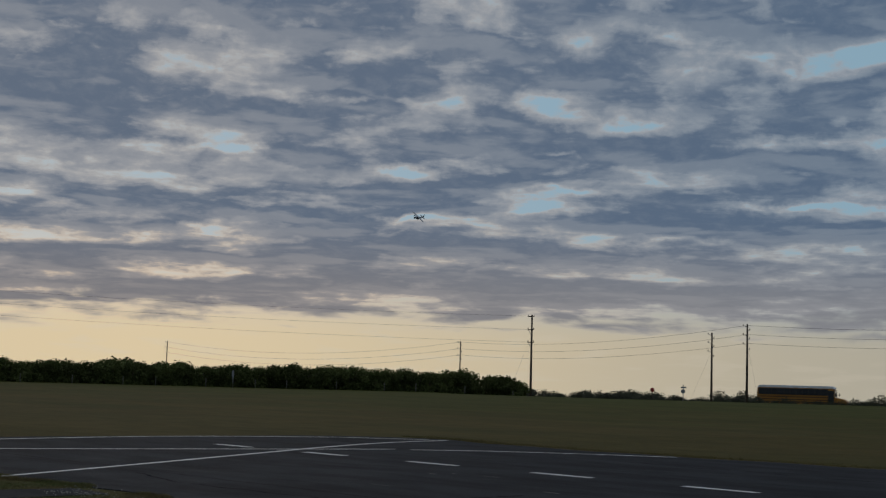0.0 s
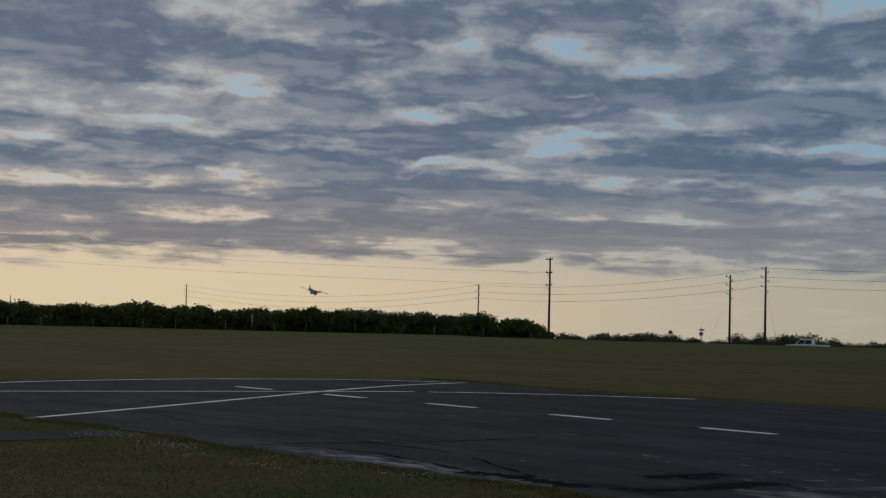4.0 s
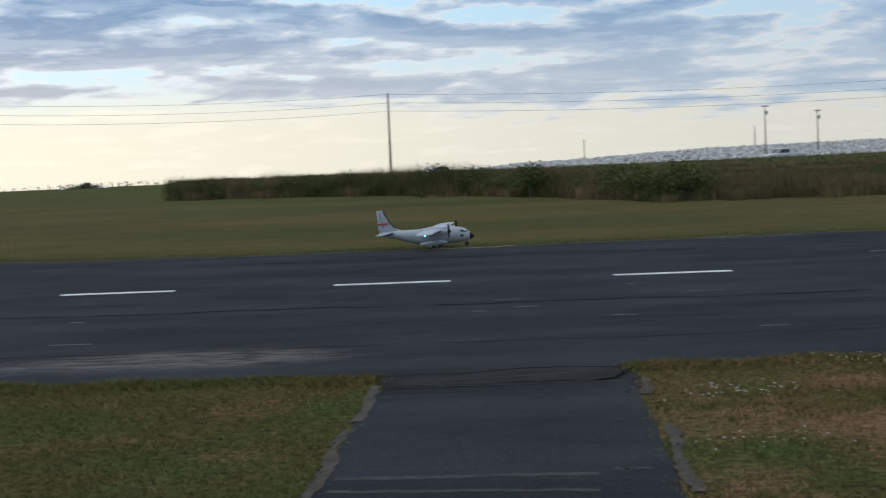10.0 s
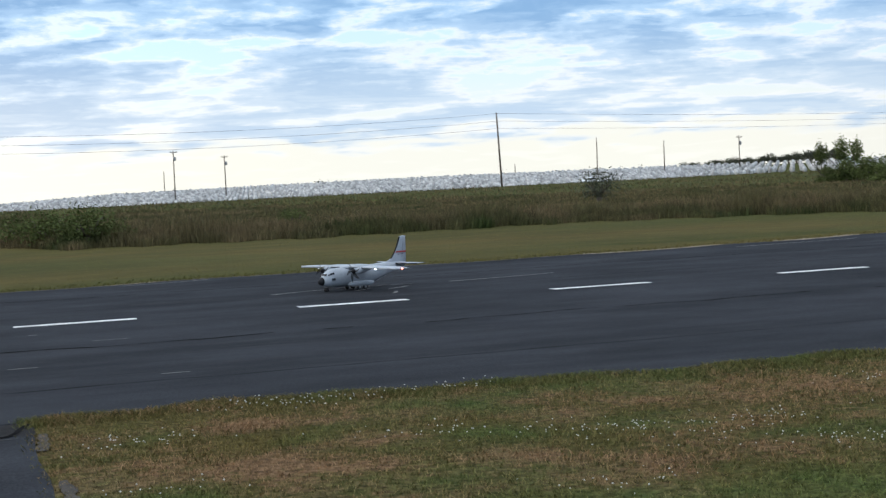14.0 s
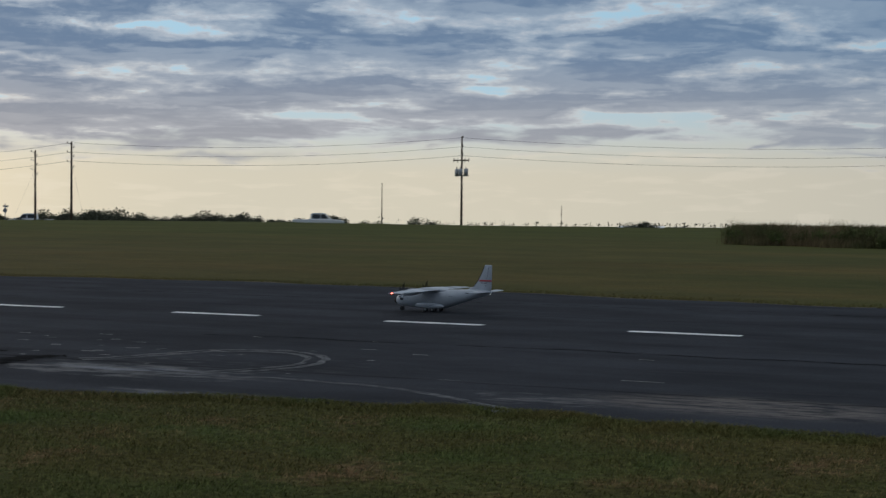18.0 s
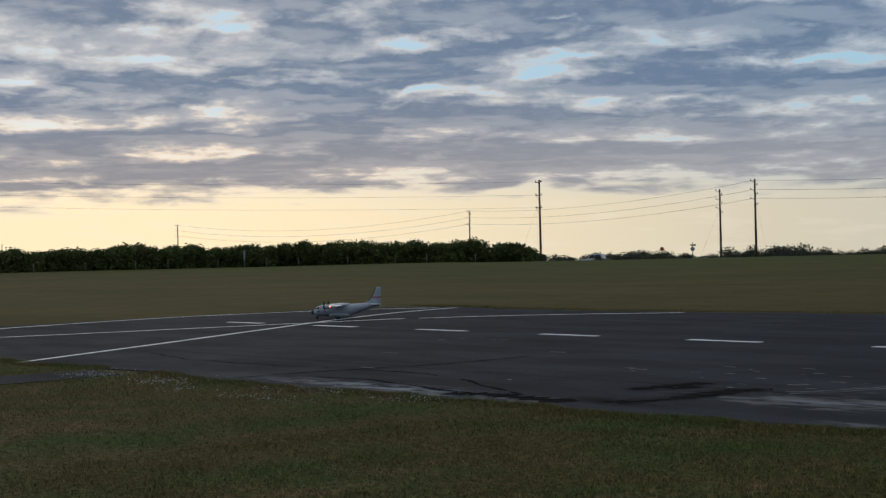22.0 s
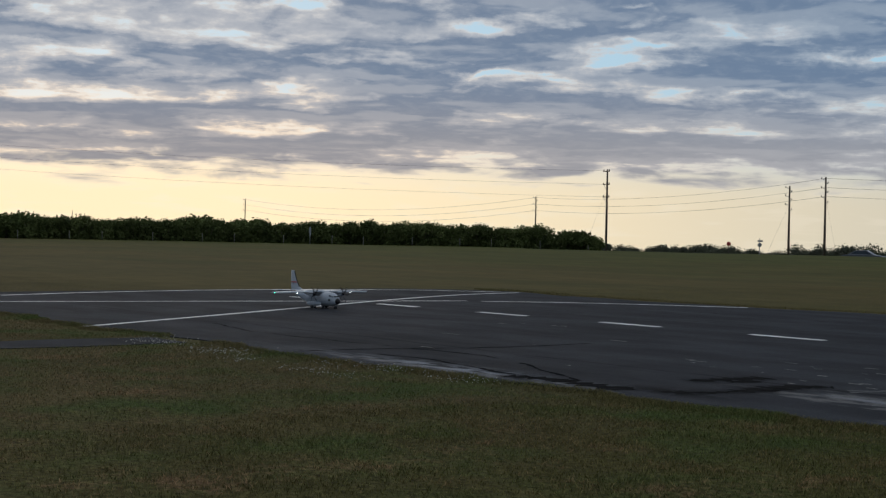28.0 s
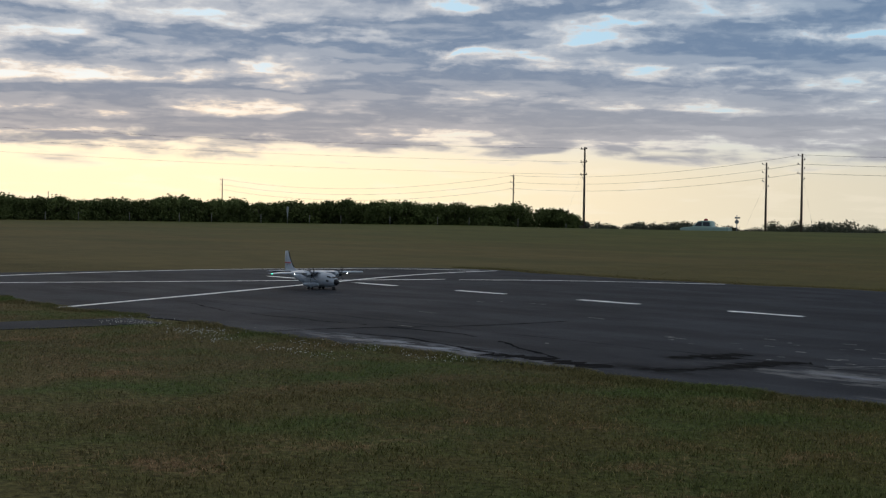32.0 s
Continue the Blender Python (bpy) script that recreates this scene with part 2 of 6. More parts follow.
def material(name, color, rough=0.8, metal=0.0, var=0.25, scale=8.0, fine=60.0, bump=0.2, second=None, stretch=(1, 1, 1), spec=0.5, emit=0.0, coords="Object", per_object=0.0, per_island=0.0, see_through=0.0):
    """A surface with variation at two scales and a fine relief."""
    m = bpy.data.materials.new(name)
    m.use_nodes = True
    nt = m.node_tree
    N, L = nt.nodes.new, nt.links.new
    bs = nt.nodes["Principled BSDF"]
    tc = N("ShaderNodeTexCoord")
    mp = N("ShaderNodeMapping")
    mp.inputs["Scale"].default_value = stretch
    L(tc.outputs[coords], mp.inputs[0])
    n1, n2 = N("ShaderNodeTexNoise"), N("ShaderNodeTexNoise")
    for n, s, d in ((n1, scale, 4), (n2, fine, 3)):
        L(mp.outputs[0], n.inputs["Vector"])
        n.inputs["Scale"].default_value, n.inputs["Detail"].default_value = s, d
    dark = tuple(c * (1 - var) for c in color)
    light = tuple(min(1, c * (1 + var)) for c in (second or color))
    r1 = N("ShaderNodeMapRange")
    r1.inputs[1].default_value, r1.inputs[2].default_value = 0.32, 0.68
    L(n1.outputs["Fac"], r1.inputs[0])
    mx = N("ShaderNodeMix")
    mx.data_type = "RGBA"
    L(r1.outputs[0], mx.inputs[0])
    mx.inputs[6].default_value, mx.inputs[7].default_value = (*dark, 1), (*light, 1)
    hs = N("ShaderNodeHueSaturation")
    L(mx.outputs[2], hs.inputs["Color"])
    v = N("ShaderNodeMapRange")
    v.inputs[1].default_value, v.inputs[2].default_value = 0.3, 0.7
    v.inputs[3].default_value, v.inputs[4].default_value = 1 - var * 0.7, 1 + var * 0.7
    L(n2.outputs["Fac"], v.inputs[0])
    fac = v.outputs[0]
    for amount, node, sock in ((per_object, "ShaderNodeObjectInfo", "Random"), (per_island, "ShaderNodeNewGeometry", "Random Per Island")):
        if amount:
            oi, pr, ml = N(node), N("ShaderNodeMapRange"), N("ShaderNodeMath")
            L(oi.outputs[sock], pr.inputs[0])
            pr.inputs[3].default_value, pr.inputs[4].default_value = 1 - amount, 1 + amount
            ml.operation = "MULTIPLY"
            L(fac, ml.inputs[0]), L(pr.outputs[0], ml.inputs[1])
            fac = ml.outputs[0]
    L(fac, hs.inputs["Value"])
    L(hs.outputs[0], bs.inputs["Base Color"])
    bs.inputs["Roughness"].default_value, bs.inputs["Metallic"].default_value = rough, metal
    bs.inputs["Specular IOR Level"].default_value = spec
    if bump:
        bp = N("ShaderNodeBump")
        bp.inputs["Strength"].default_value, bp.inputs["Distance"].default_value = bump, 0.02
        L(n2.outputs["Fac"], bp.inputs["Height"])
        L(bp.outputs[0], bs.inputs["Normal"])
    if see_through:
        bs.inputs["Alpha"].default_value = 1 - see_through
    if emit:
        bs.inputs["Emission Color"].default_value, bs.inputs["Emission Strength"].default_value = (*color, 1), emit
    return m


def glass(name, color=(0.02, 0.025, 0.03)):
    m = material(name, color, 0.08, 0, 0.1, 3, 20, 0)
    m.node_tree.nodes["Principled BSDF"].inputs["Specular IOR Level"].default_value = 0.8
    return m


# places in the lawn beside the path
STRAW = [(2.2, 8.7), (2.7, 8.4), (3.45, 8.3), (2.3, 10.25), (3.5, 10.1), (5.6, 10.1), (1.15, 8.56), (1.4, 7.4)]
LUSH = [(3.7, 9.1), (2.4, 9.6), (4.7, 6.7), (2.2, 6.7), (3.0, 6.9)]
CLOVER = [(1.57, 9.74), (1.46, 8.08), (3.34, 9.1), (3.96, 8.73), (4.32, 8.43), (4.75, 7.95), (2.59, 10.9), (3.12, 10.9), (4.01, 11.0), (3.43, 5.86), (3.69, 7.0)]


def ground_material(name="mown_grass", blade=False):
    """Mown grass: green and straw patches, mowing streaks, taller rough ground behind the strip."""
    m = bpy.data.materials.new(name)
    m.use_nodes = True
    nt = m.node_tree
    N, L = nt.nodes.new, nt.links.new
    bs = nt.nodes["Principled BSDF"]
    tc = N("ShaderNodeTexCoord")

    def noise_(scale, detail, stretch=(1, 1, 1)):
        mp, n = N("ShaderNodeMapping"), N("ShaderNodeTexNoise")
        mp.inputs["Scale"].default_value = stretch
        L(tc.outputs["Object"], mp.inputs[0]), L(mp.outputs[0], n.inputs["Vector"])
        n.inputs["Scale"].default_value, n.inputs["Detail"].default_value = scale, detail
        n.inputs["Roughness"].default_value = 0.6
        return n.outputs["Fac"]

    def ramp(f, lo, hi, a, b):
        r, mx = N("ShaderNodeMapRange"), N("ShaderNodeMix")
        r.inputs[1].default_value, r.inputs[2].default_value = lo, hi
        L(f, r.inputs[0])
        mx.data_type = "RGBA"
        L(r.outputs[0], mx.inputs[0])
        for i, s in ((6, a), (7, b)):
            if isinstance(s, tuple):
                mx.inputs[i].default_value = (*s, 1)
            else:
                L(s, mx.inputs[i])
        return mx.outputs[2]

    base = ramp(noise_(0.05, 4, (0.5, 1.6, 1)), 0.36, 0.64, (0.064, 0.070, 0.023), (0.086, 0.084, 0.033))
    streak = ramp(noise_(0.11, 6, (0.5, 1.4, 1)), 0.40, 0.66, base, (0.108, 0.084, 0.032))
    # dead and lush patches show only in the lawn on the near side
    sp, near = N("ShaderNodeSeparateXYZ"), N("ShaderNodeMapRange")
    L(tc.outputs["Object"], sp.inputs[0]), L(sp.outputs[1], near.inputs[0])
    near.inputs[1].default_value, near.inputs[2].default_value = 22, 12

    def only_near(f):
        n = N("ShaderNodeMath")
        n.operation = "MULTIPLY"
        L(f, n.inputs[0]), L(near.outputs[0], n.inputs[1])
        return n.outputs[0]

    # the lawn beside the path is the driest
    dry = N("ShaderNodeMapRange")
    L(sp.outputs[0], dry.inputs[0])
    dry.inputs[1].default_value, dry.inputs[2].default_value, dry.inputs[3].default_value, dry.inputs[4].default_value = -0.8, 1.2, 0.87, 1.0

    def where_dry(f):
        n = N("ShaderNodeMath")
        n.operation = "MULTIPLY"
        L(f, n.inputs[0]), L(dry.outputs[0], n.inputs[1])
        return n.outputs[0]

    drift = N("ShaderNodeMath")
    drift.operation = "MULTIPLY_ADD"
    L(noise_(0.06, 5), drift.inputs[0])
    drift.inputs[1].default_value = 60
    L(sp.outputs[1], drift.inputs[2])
    east = N("ShaderNodeMapRange")
    L(sp.outputs[0], east.inputs[0])
    for k, v in enumerate((-4.0, -26.0, 0.12, 0.7)):
        east.inputs[k + 1].default_value = v
    belt, full = N("ShaderNodeMapRange"), N("ShaderNodeMath")
    L(drift.outputs[0], belt.inputs[0])
    belt.inputs[1].default_value, belt.inputs[2].default_value = 105, 55
    full.operation = "MULTIPLY"
    L(belt.outputs[0], full.inputs[0]), L(east.outputs[0], full.inputs[1])
    dry_belt = full.outputs[0]
    far_green = ramp(dry_belt, 0, 1, ramp(drift.outputs[0], 70, 130, streak, (0.075, 0.082, 0.026)), (0.100, 0.079, 0.035))
    two = N("ShaderNodeMix")
    two.inputs[0].default_value = 0.4
    L(noise_(1.0, 8), two.inputs[2]), L(noise_(9.0, 4), two.inputs[3])
    mixed = two.outputs[0]
    # bare straw patches and lush tufts beside the path
    for places, reach, amount in ((STRAW, 0.42, 0.13), (LUSH, 0.55, -0.16)):
        for px, py in places:
            far_off, spot, plus = N("ShaderNodeVectorMath"), N("ShaderNodeMapRange"), N("ShaderNodeMath")
            far_off.operation, far_off.inputs[1].default_value = "DISTANCE", (px, py, 0)
            L(tc.outputs["Object"], far_off.inputs[0])
            L(far_off.outputs["Value"], spot.inputs[0])
            for k, v in enumerate((reach, 0.0, 0.0, amount)):
                spot.inputs[k + 1].default_value = v
            L(mixed, plus.inputs[0]), L(spot.outputs[0], plus.inputs[1])
            mixed = plus.outputs[0]
    # greener along the edge of the strip
    rim_y, gap, lush, cut = N("ShaderNodeMapRange"), N("ShaderNodeMath"), N("ShaderNodeMapRange"), N("ShaderNodeMath")
    L(sp.outputs[0], rim_y.inputs[0])
    for k, v in enumerate((-13.0, -3.0, 10.3, 11.2)):
        rim_y.inputs[k + 1].default_value = v
    gap.operation = cut.operation = "SUBTRACT"
    L(rim_y.outputs[0], gap.inputs[0]), L(sp.outputs[1], gap.inputs[1])
    L(gap.outputs[0], lush.inputs[0])
    for k, v in enumerate((0.7, 0.15, 0.0, 0.07)):
        lush.inputs[k + 1].default_value = v
    L(mixed, cut.inputs[0]), L(lush.outputs[0], cut.inputs[1])
    mixed = cut.outputs[0]
    if blade:
        each, jit = N("ShaderNodeNewGeometry"), N("ShaderNodeMath")
        jit.operation = "MULTIPLY_ADD"
        L(each.outputs["Random Per Island"], jit.inputs[0])
        jit.inputs[1].default_value = 0.16
        L(mixed, jit.inputs[2])
        less = N("ShaderNodeMath")
        less.operation = "SUBTRACT"
        L(jit.outputs[0], less.inputs[0])
        less.inputs[1].default_value = 0.08
        mixed = less.outputs[0]
    west = N("ShaderNodeMapRange")
    L(sp.outputs[0], west.inputs[0])
    west.inputs[1].default_value, west.inputs[2].default_value, west.inputs[4].default_value = -6.0, -13.0, 0.65
    far_green = ramp(only_near(west.outputs[0]), 0, 1, far_green, (0.112, 0.090, 0.046))
    straw = ramp(where_dry(only_near(mixed)), 0.46, 0.58, far_green, (0.185, 0.116, 0.066))
    green = ramp(only_near(noise_(0.7, 7, (1, 1, 3))), 0.46, 0.66, straw, (0.070, 0.090, 0.030))
    if blade:
        oi, pr = N("ShaderNodeNewGeometry"), N("ShaderNodeMapRange")
        L(oi.outputs["Random Per Island"], pr.inputs[0])
        pr.inputs[3].default_value, pr.inputs[4].default_value = 0.0, 1.0
        tuft = ramp(pr.outputs[0], 0.0, 1.0, (0.85, 0.86, 0.83), (2.35, 2.35, 2.25))
    else:
        tuft = ramp(noise_(14, 4), 0.3, 0.75, (0.32, 0.32, 0.32), (1.72, 1.72, 1.72))
    ml = N("ShaderNodeMix")
    ml.data_type, ml.blend_type = "RGBA", "MULTIPLY"
    ml.inputs[0].default_value = 1
    if not blade:
        turf = N("ShaderNodeMix")
        turf.data_type, turf.blend_type = "RGBA", "MULTIPLY"
        turf.inputs[0].default_value = 1
        L(green, turf.inputs[6])
        L(ramp(noise_(0.9, 7, (0.7, 1.2, 1)), 0.3, 0.7, (0.84, 0.85, 0.83), (1.18, 1.16, 1.15)), turf.inputs[7])
        green = turf.outputs[2]
        mottle = N("ShaderNodeMix")
        mottle.data_type, mottle.blend_type = "RGBA", "MULTIPLY"
        mottle.inputs[0].default_value = 1
        L(green, mottle.inputs[6])
        L(ramp(noise_(0.16, 7, (0.6, 1.0, 1)), 0.34, 0.66, (0.84, 0.87, 0.85), (1.14, 1.11, 1.08)), mottle.inputs[7])
        green = mottle.outputs[2]
    if not blade:
        tuft = ramp(near.outputs[0], 0.0, 1.0, (0.96, 0.96, 0.96), tuft)
    L(green, ml.inputs[6]), L(tuft, ml.inputs[7])
    L(ml.outputs[2], bs.inputs["Base Color"])
    bs.inputs["Roughness"].default_value, bs.inputs["Specular IOR Level"].default_value = 1.0, 0.03
    bp = N("ShaderNodeBump")
    bp.inputs["Strength"].default_value, bp.inputs["Distance"].default_value = 0.8, 0.05
    if not blade:
        L(near.outputs[0], bp.inputs["Strength"])
        L(noise_(22, 4), bp.inputs["Height"]), L(bp.outputs[0], bs.inputs["Normal"])
    return m


def asphalt_material():
    """Old patched asphalt: aggregate, paler worn streaks, sand washed over the near side and damp dark stains."""
    m = bpy.data.materials.new("old_asphalt")
    m.use_nodes = True
    nt = m.node_tree
    N, L = nt.nodes.new, nt.links.new
    bs = nt.nodes["Principled BSDF"]
    tc = N("ShaderNodeTexCoord")
    sep = N("ShaderNodeSeparateXYZ")
    L(tc.outputs["Object"], sep.inputs[0])
    x, y = sep.outputs[0], sep.outputs[1]

    def mt(op, a, b=None, clamp=False):
        n = N("ShaderNodeMath")
        n.operation, n.use_clamp = op, clamp
        for i, s in enumerate((a, b)):
            if s is None:
                continue
            if isinstance(s, (int, float)):
                n.inputs[i].default_value = s
            else:
                L(s, n.inputs[i])
        return n.outputs[0]

    def noise_(scale, detail, stretch=(1, 1, 1)):
        mp, n = N("ShaderNodeMapping"), N("ShaderNodeTexNoise")
        mp.inputs["Scale"].default_value = stretch
        L(tc.outputs["Object"], mp.inputs[0]), L(mp.outputs[0], n.inputs["Vector"])
        n.inputs["Scale"].default_value, n.inputs["Detail"].default_value = scale, detail
        n.inputs["Roughness"].default_value = 0.62
        return n.outputs["Fac"]

    def rng(f, lo, hi, a=0.0, b=1.0):
        r = N("ShaderNodeMapRange")
        r.interpolation_type = "SMOOTHSTEP"
        for i, v in enumerate((lo, hi, a, b)):
            r.inputs[i + 1].default_value = v
        L(f, r.inputs[0])
        return r.outputs[0]

    def mix(f, a, b):
        mx = N("ShaderNodeMix")
        mx.data_type = "RGBA"
        L(f, mx.inputs[0])
        for i, s in ((6, a), (7, b)):
            if isinstance(s, tuple):
                mx.inputs[i].default_value = (*s, 1)
            else:
                L(s, mx.inputs[i])
        return mx.outputs[2]

    def spot(x0, y0, wx, wy):
        u, v = mt("DIVIDE", mt("SUBTRACT", x, x0), wx), mt("DIVIDE", mt("SUBTRACT", y, y0), wy)
        return mt("EXPONENT", mt("MULTIPLY", mt("ADD", mt("MULTIPLY", u, u), mt("MULTIPLY", v, v)), -1.0))

    grain = noise_(70, 4)
    col = mix(rng(noise_(0.5, 7, (0.5, 1.6, 1)), 0.32, 0.68), (0.0255, 0.0275, 0.0315), (0.0435, 0.0465, 0.054))
    col = mix(mt("MULTIPLY", rng(noise_(1.3, 5, (0.35, 3.2, 1)), 0.56, 0.72), 0.40), col, (0.060, 0.061, 0.066))
    # sand and dried silt near the edge
    streak = noise_(3.4, 9, (0.6, 1.6, 1))
    wash = mt("ADD", mt("MULTIPLY", spot(-2.5, 12.4, 2.0, 0.7), 0.3), mt("ADD", spot(-9.1, 12.35, 1.3, 0.42), mt("ADD", spot(-13.8, 10.72, 2.6, 0.20), spot(-6.6, 11.05, 1.3, 0.16))))
    wash = mt("ADD", wash, mt("ADD", mt("MULTIPLY", spot(-8.5, 13.2, 3.0, 1.8), 0.22), mt("MULTIPLY", spot(-4.4, 12.1, 0.7, 0.35), 0.5)))
    sand = mt("MULTIPLY", rng(mt("ADD", streak, mt("MULTIPLY", mt("MINIMUM", wash, 1.0), 0.20)), 0.55, 0.76), rng(wash, 0.05, 0.4))
    pale = mt("MINIMUM", sand, 1.0)
    col = mix(mt("MULTIPLY", pale, 0.75), col, (0.165, 0.160, 0.158))
    # bitumen patches
    damp = mt("MULTIPLY", mt("ADD", spot(-10.8, 11.25, 0.9, 0.30), mt("ADD", spot(-10.5, 12.3, 0.30, 0.8), spot(-11.4, 12.85, 0.28, 0.6))), rng(noise_(2.4, 6), 0.36, 0.52))
    col = mix(mt("MULTIPLY", damp, 0.9), col, (0.006, 0.006, 0.007))
    # bright silt right along the grass, the sky's bluish reflection put into its colour
    silt_sheen = mt("ADD", spot(-14.2, 10.86, 1.9, 0.30), mt("ADD", mt("MULTIPLY", spot(-8.9, 12.45, 0.8, 0.20), 0.8), mt("MULTIPLY", spot(-6.7, 10.98, 1.0, 0.09), 0.7)))
    col = mix(mt("MULTIPLY", mt("MULTIPLY", silt_sheen, rng(noise_(3.2, 9, (0.6, 1.5, 1)), 0.42, 0.62)), 0.95), col, (0.25, 0.265, 0.295))
    tan = mt("MULTIPLY", rng(spot(-2.7, 12.45, 1.4, 0.62), 0.15, 0.7), rng(noise_(5.0, 8, (0.5, 1.6, 1)), 0.36, 0.60))
    col = mix(tan, col, (0.135, 0.122, 0.114))
    # long joints between the strips of paving
    for y0, w in ((13.0, 0.05), (21.6, 0.04)):
        j = mt("ABSOLUTE", mt("SUBTRACT", y, mt("ADD", y0, mt("MULTIPLY", mt("SUBTRACT", noise_(0.35, 3), 0.5), 0.5))))
        col = mix(mt("MULTIPLY", rng(j, w, w * 0.3), rng(noise_(0.8, 3), 0.35, 0.55, 0.15, 0.8)), col, (0.010, 0.010, 0.011))
    vm = N("ShaderNodeMix")
    vm.data_type, vm.blend_type = "RGBA", "MULTIPLY"
    vm.inputs[0].default_value = 1
    g = mix(rng(grain, 0.3, 0.7), (0.72, 0.72, 0.72), (1.3, 1.3, 1.3))
    L(col, vm.inputs[6]), L(g, vm.inputs[7])
    L(vm.outputs[2], bs.inputs["Base Color"])
    L(rng(noise_(0.9, 5), 0.3, 0.7, 0.8, 0.95), bs.inputs["Roughness"])
    bs.inputs["Specular IOR Level"].default_value = 0.025
    bp = N("ShaderNodeBump")
    bp.inputs["Strength"].default_value, bp.inputs["Distance"].default_value = 0.5, 0.006
    L(grain, bp.inputs["Height"]), L(bp.outputs[0], bs.inputs["Normal"])
    return m


M = {}
M["ground"] = ground_material()
M["asphalt"] = asphalt_material()
M["paint"] = material("worn_white_paint", (0.70, 0.70, 0.68), 0.7, 0, 0.22, 2.2, 30, 0.3, (0.82, 0.82, 0.80), stretch=(1, 3, 1))
M["scuff"] = material("pale_scuff", (0.16, 0.155, 0.15), 0.8, 0, 0.3, 8, 50, 0.2)
M["post"] = material("weathered_post", (0.20, 0.19, 0.17), 0.9, 0, 0.3, 2, 25, 0.3)
M["faint"] = material("faint_pale_mark", (0.060, 0.060, 0.060), 0.9, 0, 0.3, 8, 50, 0.2, spec=0.05)
M["pole"] = material("weathered_timber", (0.11, 0.085, 0.065), 0.9, 0, 0.3, 2, 25, 0.4, stretch=(1, 1, 0.15))
M["metal"] = material("galvanised_steel", (0.36, 0.37, 0.38), 0.5, 0.8, 0.15, 4, 40, 0.1)
M["insulator"] = material("insulator_porcelain", (0.10, 0.08, 0.07), 0.3, 0, 0.1)
M["wire"] = material("weathered_cable", (0.05, 0.05, 0.055), 0.6, 0.3, 0.1)
M["leaf"] = material("grove_leaf", (0.076, 0.098, 0.030), 0.9, 0, 0.3, 0.8, 9, 0, (0.108, 0.130, 0.046), per_island=0.16, spec=0.1, per_object=0.2)
M["leaf_far"] = material("distant_leaf", (0.060, 0.070, 0.040), 0.8, 0, 0.3, 0.5, 6, 0, (0.075, 0.080, 0.045), per_island=0.3, per_object=0.25)
M["bark"] = material("bark", (0.10, 0.08, 0.06), 0.9, 0, 0.3, 5, 40, 0.4)
M["blade"] = ground_material("lawn_blade", True)
M["reed"] = material("tall_grass_blade", (0.060, 0.092, 0.024), 0.75, 0, 0.36, 0.26, 2.2, 0, (0.150, 0.108, 0.058), per_island=0.45, spec=0.15)
M["flower"] = material("clover_flower", (0.66, 0.65, 0.60), 0.7, 0, 0.1)
M["cover"] = material("white_mesh_cover", (0.52, 0.51, 0.50), 0.8, 0, 0.3, 0.5, 3, 0, per_island=0.35)
M["white_car"] = material("white_car_paint", (0.70, 0.71, 0.72), 0.3, 0, 0.05, 2, 20, 0)
M["green_car"] = material("pale_green_car_paint", (0.32, 0.44, 0.38), 0.35, 0, 0.05, 2, 20, 0)
M["grey_car"] = material("dark_car_paint", (0.10, 0.11, 0.12), 0.3, 0.2, 0.05, 2, 20, 0)
M["bus"] = material("school_bus_yellow", (0.46, 0.20, 0.02), 0.4, 0, 0.08, 2, 20, 0)
M["black"] = material("black_rubber", (0.018, 0.018, 0.018), 0.7, 0, 0.2, 8, 40, 0.1)
M["glass"] = glass("tinted_glass")
M["skin"] = material("pale_grey_foam_paint", (0.37, 0.405, 0.452), 0.40, 0, 0.08, 3, 30, 0.03, (0.41, 0.445, 0.49))
M["dark_skin"] = material("black_model_paint", (0.014, 0.014, 0.016), 0.6, 0, 0.15, 6, 40, 0.03, spec=0.25)
M["prop"] = material("spinning_black_blade", (0.014, 0.014, 0.016), 0.6, 0, 0.1, 6, 40, 0, spec=0.2, see_through=0.3)
M["red_skin"] = material("red_stripe", (0.45, 0.05, 0.05), 0.5, 0, 0.1, 6, 40, 0)
M["grey_mark"] = material("grey_marking", (0.14, 0.15, 0.17), 0.5, 0, 0.1, 6, 40, 0)
M["faint_mark"] = material("faint_grey_lettering", (0.25, 0.27, 0.30), 0.5, 0, 0.1, 6, 40, 0)
M["light_white"] = material("landing_light", (1.0, 0.98, 0.95), 0.3, 0, 0.0, 1, 1, 0, emit=24)
M["light_tail"] = material("tail_lamp", (1.0, 0.98, 0.95), 0.3, 0, 0.0, 1, 1, 0, emit=1.6)
M["light_green"] = material("green_light", (0.05, 1.0, 0.55), 0.3, 0, 0.0, 1, 1, 0, emit=6)
M["light_red"] = material("red_light", (1.0, 0.10, 0.06), 0.3, 0, 0.0, 1, 1, 0, emit=12)
M["roof_white"] = material("white_roof", (0.85, 0.85, 0.85), 0.5, 0, 0.08, 1, 8, 0.05)
M["wall_pale"] = material("pale_wall", (0.50, 0.48, 0.45), 0.8, 0, 0.12, 1, 8, 0.1)
M["sign"] = material("sign_panel", (0.30, 0.31, 0.32), 0.5, 0.3, 0.1, 3, 20, 0)
M["red_sign"] = material("red_sign_panel", (0.42, 0.05, 0.04), 0.5, 0, 0.1, 3, 20, 0)
M["soil"] = material("bare_soil", (0.055, 0.042, 0.030), 0.95, 0, 0.4, 3, 30, 0.4)
M["dry_soil"] = material("dry_brown_soil", (0.048, 0.038, 0.028), 0.95, 0, 0.4, 5, 40, 0.4)
